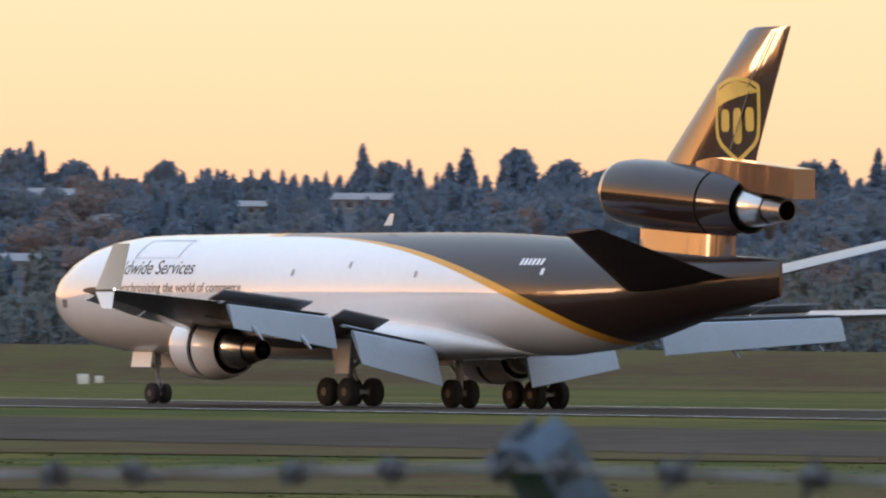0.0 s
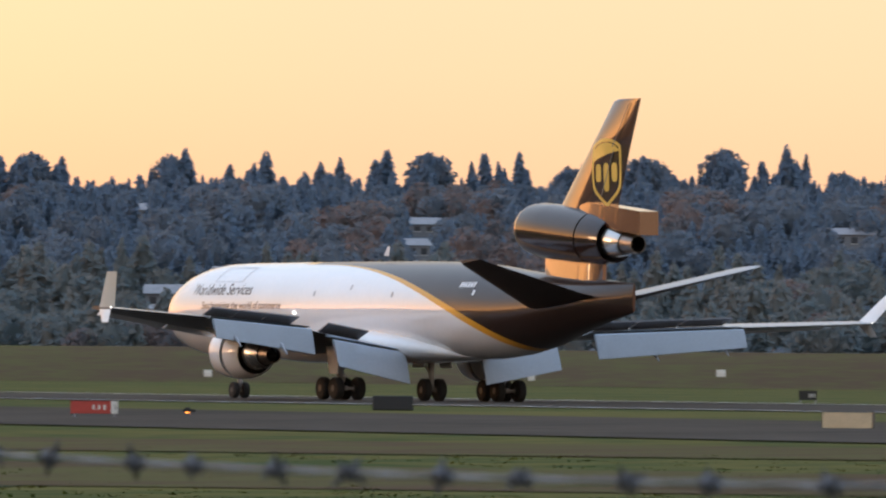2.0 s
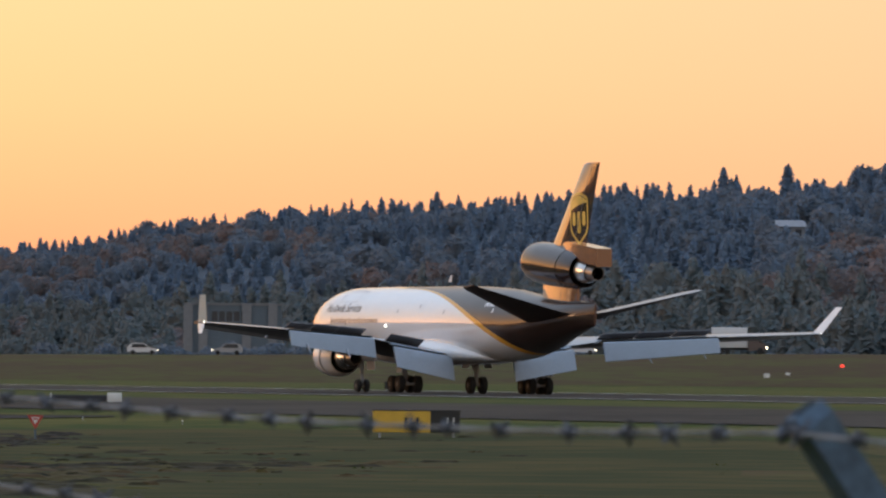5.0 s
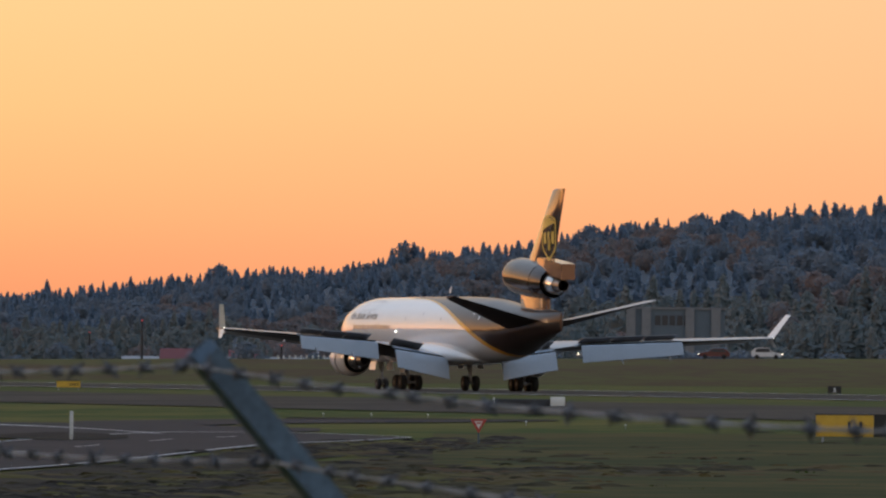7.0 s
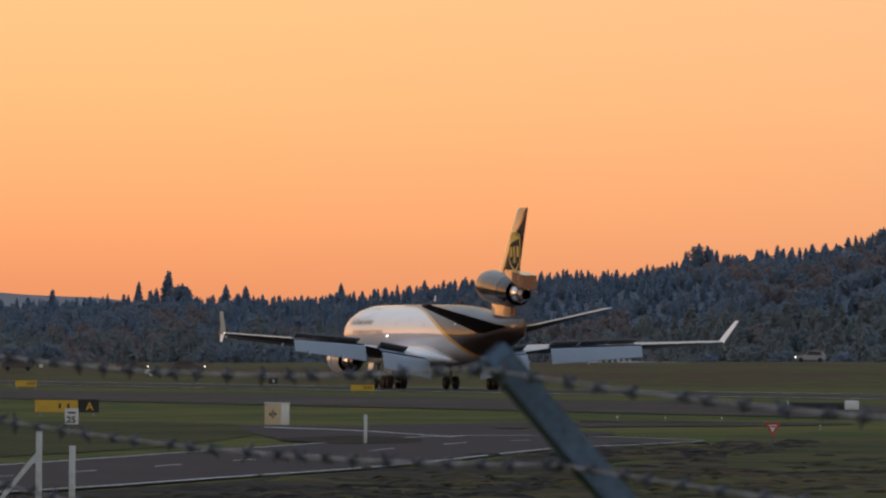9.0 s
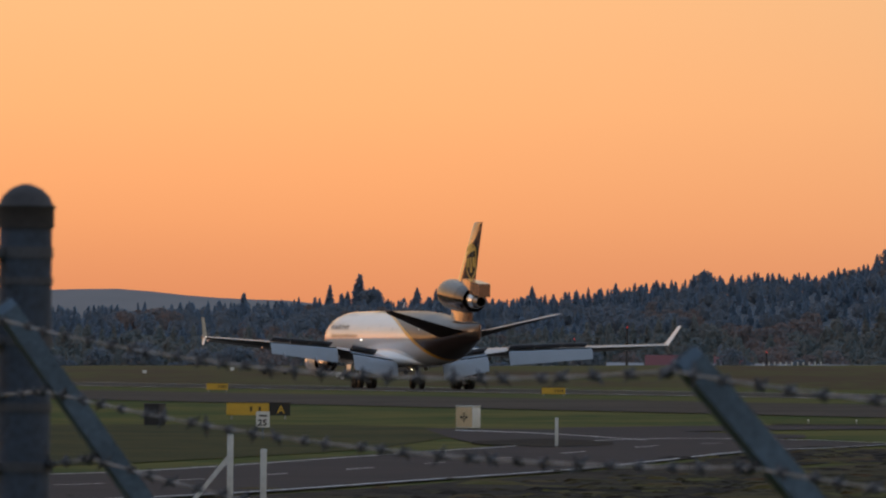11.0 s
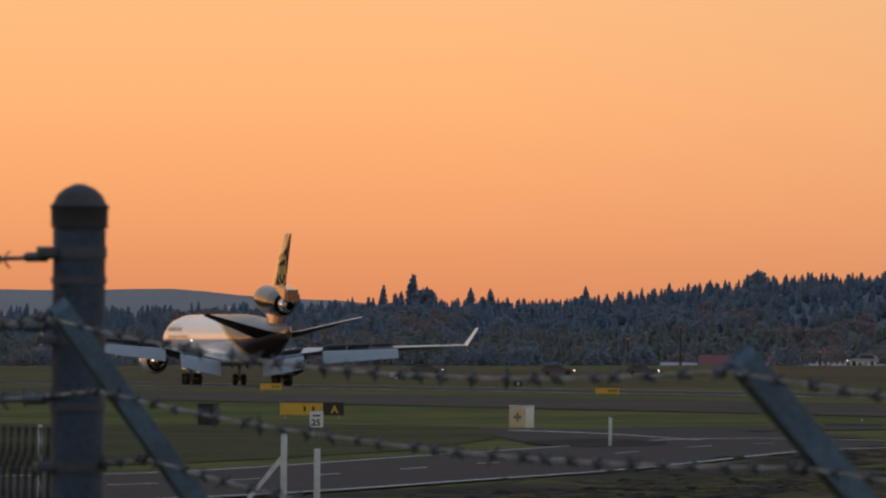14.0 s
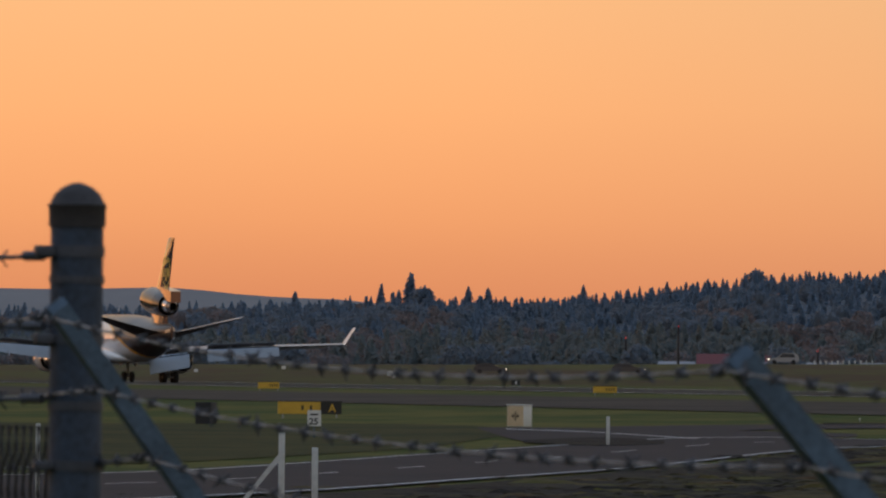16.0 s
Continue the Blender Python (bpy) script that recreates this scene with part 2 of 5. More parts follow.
# ---- the wooded ridge ----
RIDGE = [(-2600, 111), (-1800, 116), (-1370, 133), (-800, 148), (-450, 186), (-250, 198), (-130, 222), (0, 236), (214, 274), (500, 311), (800, 331),
         (1200, 364), (1600, 379), (2000, 364), (2600, 376), (3500, 379), (4400, 379), (5970, 374), (7000, 374)]


def ridge_px(a):
    for (a0, h0), (a1, h1) in zip(RIDGE, RIDGE[1:]):
        if a <= a1:
            return h0 + (h1 - h0) * max(0, (a - a0)) / (a1 - a0)
    return RIDGE[-1][1]


RIDGE_D = 2400.0


def stature(a):
    # the woods grow lower towards the far end of the ridge
    u = min(1, max(0, (a + 500) / 2300))
    return 0.42 + 0.42 * u * u * (3 - 2 * u)


def hill_z(a, d):
    top = max(0.0, ridge_px(a) * RIDGE_D / FOC + EYE - 15.5 * stature(a))
    u = min(1, max(0, (d - 1650) / (RIDGE_D - 1650)))
    return top * (u * 0.4 + 0.6 * u * u * (3 - 2 * u))


bm = bmesh.new()
cols = []
for a in range(-2600, 7001, 80):
    cols.append([bm.verts.new(out(a, d, hill_z(a, d) + 0.1)) for d in (1640, 1750, 1850, 1950, 2050, 2150, 2250, 2350, 2450, 2700)])
for c0, c1 in zip(cols, cols[1:]):
    for i in range(len(c0) - 1):
        bm.faces.new((c0[i], c0[i + 1], c1[i + 1], c1[i]))
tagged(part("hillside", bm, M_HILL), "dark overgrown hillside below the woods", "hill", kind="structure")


def conifer_form(rng, h, r, boughs=150):
    """A fir: a trunk and whorls of drooping ragged boughs."""
    v, f = [], []
    for j in range(5):
        q = 2 * math.pi * j / 5
        v.append((0.25 * math.cos(q), 0.25 * math.sin(q), 0))
    v.append((0, 0, h * 0.96))
    f += [(j, (j + 1) % 5, 5) for j in range(5)]
    power, bend = rng.uniform(0.45, 0.8), (rng.uniform(-0.9, 0.9), rng.uniform(-0.9, 0.9))
    # dense heart of the crown
    b = len(v)
    for i in range(6):
        u = 0.08 + 0.84 * i / 5
        for j in range(7):
            q = 2 * math.pi * (j + 0.5 * (i % 2)) / 7
            s = (r * (1 - u) ** power * 0.6 + 0.10) * rng.uniform(0.75, 1.12)
            v.append((math.cos(q) * s, math.sin(q) * s, h * u))
    for i in range(5):
        for j in range(7):
            k0, k1 = b + i * 7 + j, b + i * 7 + (j + 1) % 7
            f += [(k0, k1, k1 + 7), (k0, k1 + 7, k0 + 7)]
    # boughs at uneven heights
    for k in range(boughs):
        u = 0.06 + 0.92 * rng.random()
        z, q = h * u, rng.uniform(0, 6.283)
        L = r * (1 - u) ** power * rng.uniform(0.75, 1.2) + 0.35
        wide, dx, dy = L * rng.uniform(0.16, 0.3) + 0.15, math.cos(q), math.sin(q)
        drop = h * 0.035 * rng.uniform(-0.4, 1.4)
        b = len(v)
        v += [(dx * L * 0.2, dy * L * 0.2, z + h * 0.03), (dx * L * 0.55 - dy * wide, dy * L * 0.55 + dx * wide, z - drop * 0.4),
              (dx * L, dy * L, z - drop - h * 0.02), (dx * L * 0.55 + dy * wide, dy * L * 0.55 - dx * wide, z - drop * 0.4)]
        # one side of the spray hangs lower than the other
        tip_ = rng.uniform(-0.05, 0.05) * h
        v[b + 1] = (v[b + 1][0], v[b + 1][1], v[b + 1][2] - tip_)
        v[b + 3] = (v[b + 3][0], v[b + 3][1], v[b + 3][2] + tip_)
        f += [(b, b + 1, b + 2), (b, b + 2, b + 3)]
    w = np.array(v)
    w[:, 0] += bend[0] * (w[:, 2] / h) ** 2
    w[:, 1] += bend[1] * (w[:, 2] / h) ** 2
    return w, f


def broadleaf_form(rng, h, r, clumps=260):
    """A round-headed tree: a forked trunk and many leaf clumps."""
    v, f = [], []
    for (x, y) in ((0, 0), (r * 0.35, r * 0.1), (-r * 0.3, r * 0.2)):
        b = len(v)
        v += [(0.3, 0, 0), (-0.15, 0.26, 0), (-0.15, -0.26, 0), (x, y, h * 0.75)]
        f += [(b, b + 1, b + 3), (b + 1, b + 2, b + 3), (b + 2, b, b + 3)]
    # leafy core, uneven, so that the crown is not see-through
    b = len(v)
    rim, up = 9, 6
    for i in range(up + 1):
        w = -1 + 2 * i / up
        for j in range(rim):
            q = 2 * math.pi * (j + 0.5 * (i % 2)) / rim
            s = math.sqrt(max(0.02, 1 - w * w)) * rng.uniform(0.5, 0.72)
            v.append((math.cos(q) * s * r, math.sin(q) * s * r, h * 0.55 + w * h * 0.41))
    for i in range(up):
        for j in range(rim):
            k0, k1 = b + i * rim + j, b + i * rim + (j + 1) % rim
            f += [(k0, k1, k1 + rim), (k0, k1 + rim, k0 + rim)]
    for k in range(clumps):
        q, w = rng.uniform(0, 6.28), rng.uniform(-1, 1)
        s = math.sqrt(1 - w * w) * rng.uniform(0.7, 1.1)
        c = Vector((math.cos(q) * s * r, math.sin(q) * s * r, h * 0.58 + w * h * 0.40))
        size = r * rng.uniform(0.12, 0.26)
        b = len(v)
        tips = [Vector((rng.gauss(0, 1), rng.gauss(0, 1), rng.gauss(0, 1))).normalized() * size for _ in range(4)]
        v += [tuple(c + t) for t in tips]
        f += [(b, b + 1, b + 2), (b, b + 2, b + 3)]
    return np.array(v), f


def woods(name, forms, spots, mat, label, wide=1.0):
    rng = random.Random(7)
    verts, faces, base = [], [], 0
    for p, s in spots:
        v, f = forms[rng.randrange(len(forms))]
        q = rng.uniform(0, 6.28)
        c, sn = math.cos(q), math.sin(q)
        w = v * np.array([s * wide * rng.uniform(0.85, 1.2), s * wide * rng.uniform(0.85, 1.2), s])
        w = w @ np.array([[c, sn, 0], [-sn, c, 0], [0, 0, 1]]) + np.array(p)
        verts.append(w)
        faces += [tuple(i + base for i in q_) for q_ in f]
        base += len(v)
    me = bpy.data.meshes.new(name)
    me.from_pydata(np.concatenate(verts).tolist(), [], faces)
    me.polygons.foreach_set("use_smooth", [True] * len(me.polygons))
    me.materials.append(mat)
    return tagged(new(name, me), label, "woods", kind="stuff")



# ---- the jet ----
# local axes: x to starboard, y forward, z up, origin on the runway between the main wheels; s is metres behind the nose
def livery():
    """White forward, brown aft, with a curved gold band between them, by the station along the hull."""
    m = M_WHITE.copy()
    m.name = "hull_livery_paint"
    m.node_tree.nodes["Principled BSDF"].inputs["Coat IOR"].default_value = 1.9
    nt = m.node_tree
    b = nt.nodes["Principled BSDF"]
    old = b.inputs["Base Color"].links[0].from_socket
    tc = nt.nodes.new("ShaderNodeTexCoord")
    sp = nt.nodes.new("ShaderNodeSeparateXYZ")
    nt.links.new(tc.outputs["Object"], sp.inputs[0])

    def maths(op, a, c=None, d=None):
        n = nt.nodes.new("ShaderNodeMath")
        n.operation = op
        for i, v in enumerate((a, c, d)):
            if v is None:
                continue
            if isinstance(v, (int, float)):
                n.inputs[i].default_value = v
            else:
                nt.links.new(v, n.inputs[i])
        return n.outputs[0]

    s = maths("SUBTRACT", 34.0, sp.outputs["Y"])

    def behind(start, base, k, power):
        run = maths("MAXIMUM", maths("SUBTRACT", s, start), 0.0)
        edge = maths("SUBTRACT", base, maths("MULTIPLY", maths("POWER", run, power), k))
        return maths("MULTIPLY", maths("GREATER_THAN", sp.outputs["Z"], edge), maths("GREATER_THAN", s, start))

    def blend(f, c0, c1):
        n = nt.nodes.new("ShaderNodeMix")
        n.data_type = "RGBA"
        nt.links.new(f, n.inputs[0])
        for sock, c in ((n.inputs[6], c0), (n.inputs[7], c1)):
            if isinstance(c, tuple):
                sock.default_value = (*c, 1)
            else:
                nt.links.new(c, sock)
        return n.outputs[2]

    c = blend(behind(20.8, 8.0, 0.00141, 2.47), old, (0.72, 0.36, 0.035))
    c = blend(behind(22.0, 8.0, 0.00141, 2.47), c, (0.026, 0.014, 0.011))
    nt.links.new(c, b.inputs["Base Color"])
    nt.links.new(maths("SUBTRACT", 1.0, maths("MULTIPLY", behind(20.8, 8.0, 0.00141, 2.47), 0.6)), b.inputs["Coat Weight"])
    return m


M_HULL = livery()

# stations: s, top, bottom, half width
HULL = [(1.90, 5.12, 4.98, 0.08), (2.08, 5.54, 4.55, 0.5), (2.47, 5.96, 4.1, 0.95), (3.36, 6.55, 3.55, 1.55), (4.59, 7.11, 3.05, 2.1), (6.00, 7.56, 2.72, 2.5),
        (7.77, 7.90, 2.5, 2.8), (9.79, 8.10, 2.42, 2.95), (12.00, 8.15, 2.4, 3.01), (18.00, 8.17, 2.4, 3.01), (26.00, 8.17, 2.4, 3.01), (34.00, 8.15, 2.4, 3.01),
        (38.00, 8.11, 2.4, 3.0), (41.00, 8.01, 2.4, 2.96), (44.00, 7.85, 2.46, 2.84), (47.00, 7.55, 2.72, 2.58), (50.00, 7.32, 3.2, 2.22), (53.00, 7.15, 3.9, 1.7),
        (55.50, 7.00, 4.40, 1.3), (57.30, 6.92, 4.74, 0.85), (59.00, 6.81, 5.02, 0.32), (59.50, 6.76, 5.12, 0.09)]


def hull_at(s):
    for a, b in zip(HULL, HULL[1:]):
        if s <= b[0]:
            u = (s - a[0]) / (b[0] - a[0])
            return [p + (q - p) * u for p, q in zip(a, b)][1:]
    return HULL[-1][1:]


def L(s, l, z):
    return (l, 34.0 - s, z)


def build_hull(jet):
    stations = []
    for a, b in zip(HULL, HULL[1:]):
        k = max(1, int((b[0] - a[0]) / 1.0))
        stations += [a[0] + (b[0] - a[0]) * i / k for i in range(k)]
    stations.append(HULL[-1][0])
    rings = []
    for s in stations:
        top, bot, w = hull_at(s)
        c, h = (top + bot) / 2, (top - bot) / 2
        rings.append([L(s, w * math.cos(2 * math.pi * j / 56), c + h * math.sin(2 * math.pi * j / 56)) for j in range(56)])
    return part("fuselage", loft(rings), M_HULL, jet, "white hull with gold band and brown tail")


def airfoil(s_le, s_te, l, z, thick, n=9, drop=0.0):
    """A closed wing section at lateral place l."""
    up, low = [], []
    for i in range(n):
        u = 0.5 - 0.5 * math.cos(math.pi * i / (n - 1))
        t = thick * (2.97 * math.sqrt(u) - 1.26 * u - 3.5 * u ** 2 + 2.84 * u ** 3 - 1.04 * u ** 4) * 0.5
        s = s_le + (s_te - s_le) * u
        up.append(L(s, l, z + t - drop * u))
        low.append(L(s, l, z - t * 0.75 - drop * u))
    return up + low[::-1][1:-1]


# wing plan: lateral, leading edge, trailing edge of the fixed wing, height of the leading edge, thickness, fall to the trailing edge
WING = [(1.5, 20.2, 35.6, 3.15, 1.55, 0.25), (3.0, 21.4, 35.7, 3.3, 1.5, 0.22), (8.0, 25.8, 36.3, 3.75, 1.05, -0.12), (9.6, 27.2, 37.0, 3.9, 0.98, -0.25),
        (16.5, 33.0, 40.3, 4.35, 0.66, -0.22), (17.8, 34.6, 41.2, 4.45, 0.6, -0.16), (24.7, 40.8, 43.7, 4.95, 0.30, 0.0)]


def wing_at(l):
    for a, b in zip(WING, WING[1:]):
        if l <= b[0]:
            u = (l - a[0]) / (b[0] - a[0])
            return [p + (q - p) * u for p, q in zip(a, b)][1:]
    return WING[-1][1:]


def slab(corners, thick, bm=None):
    """A thin plate through four corners in order, with its thickness along its normal."""
    c = [Vector(p) for p in corners]
    n = (c[1] - c[0]).cross(c[3] - c[0]).normalized() * thick * 0.5
    return loft([[p + n for p in c], [p - n for p in c]], bm=bm)


def build_wing(jet, side):
    rings = []
    for l, le, te, z, th, fall in WING:
        rings.append(airfoil(le, te, side * l, z, th, drop=fall))
    bm = loft(rings)
    bm.normal_update()
    bmesh.ops.recalc_face_normals(bm, faces=bm.faces)
    # downward faces take a darker colour for the shade under the wing
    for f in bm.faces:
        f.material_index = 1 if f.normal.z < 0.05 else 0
    wing = part("wing", bm, [M_GREY, M_UNDERSHADE], jet, "grey swept wing, shade painted below, with flaps lowered")
    # leading edge slats, drooped
    for l0, l1 in ((4.0, 7.4), (9.2, 16.0), (16.2, 23.6)):
        rs = []
        for l in (l0, (l0 + l1) / 2, l1):
            le, te, z, th, fall = wing_at(l)
            rs.append(airfoil(le - 0.55, le + 0.6, side * l, z - 0.28, th * 0.5 + 0.08, n=6, drop=-0.3))
        part("slat", loft(rs), M_WHITE, wing, "pale leading edge slat")
    # double-slotted flaps at landing setting: two ends, each lateral, top station and height, bottom station and height
    for ends in (((2.4, 36.95, 2.78, 37.75, 0.98), (7.2, 37.2, 3.46, 38.05, 1.93)), ((9.2, 38.3, 4.04, 38.95, 2.58), (17.2, 41.7, 4.48, 42.3, 3.40))):
        main, vane = [], []
        for i in range(5):
            l, s0, z0, s1, z1 = [p + (q - p) * i / 4 for p, q in zip(*ends)]
            l, s0, s1 = l - side * 0.22, s0 + side * 0.2, s1 + side * 0.2
            le, te, z, th, fall = wing_at(l)
            run, drop = s1 - s0, z0 - z1
            size = math.hypot(run, drop)
            ds, dz = drop / size, run / size
            sec = []
            for q, t in ((0.0, 0.04), (0.08, 0.15), (0.4, 0.13), (1.0, 0.02)):
                sec.append(L(s0 + run * q + t * ds, side * l, z0 - drop * q + t * dz))
            for q, t in ((1.0, 0.02), (0.4, 0.09), (0.08, 0.10), (0.0, 0.04)):
                sec.append(L(s0 + run * q - t * ds, side * l, z0 - drop * q - t * dz))
            main.append(sec)
            # the slim vane that bridges the slot between wing and flap
            zt = z - fall
            a, b = (te - 0.25, zt - 0.06), (s0 - 0.06, z0 + 0.16)
            vane.append([L(a[0], side * l, a[1] - 0.04), L(a[0] + 0.3 * (b[0] - a[0]), side * l, a[1] + 0.3 * (b[1] - a[1]) + 0.08), L(b[0], side * l, b[1]),
                         L(a[0] + 0.4 * (b[0] - a[0]), side * l, a[1] + 0.4 * (b[1] - a[1]) - 0.08)])
        part("flap", loft(main), M_FLAP, wing, "pale grey lowered flap")
        part("flap_vane", loft(vane), M_FLAP, wing, "slim grey flap vane")
        # flap track fairings
        for u in (0.37, 0.84) if ends[0][0] > 8 else ():
            l, s0, z0, s1, z1 = [p + (q - p) * u for p, q in zip(*ends)]
            le, te, z, th, fall = wing_at(l)
            pts = [L(te - 2.4, side * l, z - 0.35), L(te - 1.2, side * l, z - 0.55), L(s0 - 0.5, side * l, z0 - 0.75), L(s1 - 0.25, side * l, z1 + 0.15), L(s1 + 0.45, side * l, z1 - 0.34)]
            part("flap_fairing", tube(pts, [0.05, 0.15, 0.17, 0.12, 0.03], 8), M_GREY, wing, "grey flap track fairing")
    # raised spoilers
    for l0, l1, ch, lift in ((4.5, 7.3, 1.5, 20), (9.6, 12.1, 1.4, 19), (12.16, 14.6, 1.35, 19), (14.66, 17.0, 1.3, 19)):
        c = []
        for l, q in ((l0, 0), (l1, 0), (l1, 1), (l0, 1)):
            le, te, z, th, fall = wing_at(l)
            s0 = te - ch * 0.95
            c.append(L(s0 + ch * q * math.cos(radians(lift)), side * l, z - fall * 0.9 + 0.16 + ch * q * math.sin(radians(lift))))
        part("spoiler", slab(c, 0.07), M_DARKGREY, wing, "dark raised spoiler panel", smooth=False)
    # winglet, upper blade and small lower blade
    le, te, z, th, fall = wing_at(24.7)
    rs = []
    for u in (0, 0.25, 0.6, 1.0):
        zz = z + 0.05 + 2.0 * u
        ll = side * (24.75 + 0.8 * u)
        a, b = 41.9 + 2.6 * u, 43.9 + 1.9 * u
        th2 = 0.22 * (1 - u * 0.6)
        rs.append([L(a, ll, zz), L(a + (b - a) * 0.3, ll + th2 * 0.5, zz), L(b, ll, zz), L(a + (b - a) * 0.3, ll - th2 * 0.5, zz)])
    part("winglet", loft(rs), M_WHITE, wing, "pale upswept winglet")
    rs = []
    for u in (0, 1.0):
        zz, ll = z - 0.05 - 0.75 * u, side * (24.75 + 0.3 * u)
        a, b = 41.9 + 1.0 * u, 43.4 + 0.3 * u
        rs.append([L(a, ll, zz), L((a + b) / 2, ll + 0.07, zz), L(b, ll, zz), L((a + b) / 2, ll - 0.07, zz)])
    part("lower_winglet", loft(rs), M_WHITE, wing)
    bm = bmesh.new()
    bmesh.ops.create_icosphere(bm, subdivisions=2, radius=0.05, matrix=Matrix.Translation(L(43.5, side * 24.8, z + 0.05)))
    part("navigation_light", bm, M_LAMP, wing, "lit white wingtip light")
    return wing


def build_engine(jet, side):
    e = new("engine")
    e.parent = jet
    e.location = (side * 8.2, 34 - 25.1, 2.7)
    e.rotation_euler = (radians(1.5), 0, 0)
    e["label"] = "underwing turbofan with thrust reverser open"

    def ring(name, prof, mat, lab=""):
        return part(name, turned([(-a * 0.82, r) for a, r in prof], 36, closed=True), mat, e, lab)

    ring("inlet_lip", [(0.35, 1.10), (0.08, 1.14), (0.0, 1.24), (0.08, 1.34), (0.35, 1.42)], M_METAL, "polished inlet lip")
    ring("fan_cowl", [(0.35, 1.42), (1.0, 1.50), (1.9, 1.53), (2.25, 1.52), (2.25, 1.38), (0.35, 1.10)], M_WHITE, "white fan cowl")
    ring("reverser_cascade", [(2.2, 1.40), (2.75, 1.38), (2.75, 1.2), (2.2, 1.2)], M_BLACK, "dark reverser cascade")
    ring("reverser_sleeve", [(2.68, 1.52), (3.3, 1.48), (4.1, 1.34), (4.45, 1.24), (4.42, 1.2), (3.2, 1.3), (2.68, 1.38)], M_WHITE, "white translating sleeve")
    ring("fan_duct", [(4.3, 1.19), (4.0, 1.1), (3.6, 0.9)], M_BLACK)
    ring("core_cowl", [(3.4, 1.0), (4.6, 0.98), (5.4, 0.84), (6.0, 0.70), (6.1, 0.66)], M_METAL, "bare metal core cowl")
    ring("core_nozzle", [(5.9, 0.60), (6.6, 0.56), (7.2, 0.48), (7.2, 0.43), (6.3, 0.48)], M_HOTMETAL, "dark core nozzle")
    part("exhaust_plug", turned([(-5.2, 0.35), (-5.9, 0.24), (-6.2, 0.04)], 20), M_BLACK, e)
    part("fan", turned([(-0.8, 0.02), (-1.05, 0.3), (-1.1, 1.18), (-1.2, 1.18)], 30), M_BLACK, e)
    # pylon
    rs = []
    for s, w, z0, z1 in ((1.2, 0.10, 1.35, 1.6), (3.0, 0.26, 1.2, 1.75), (5.0, 0.26, 0.7, 1.2), (7.4, 0.18, 0.55, 0.95), (9.2, 0.04, 0.62, 0.9)):
        rs.append([(-w, -s, z0), (w, -s, z0), (w, -s, z1), (-w, -s, z1)])
    part("pylon", loft(rs), M_WHITE, e, "white engine pylon")
    return e


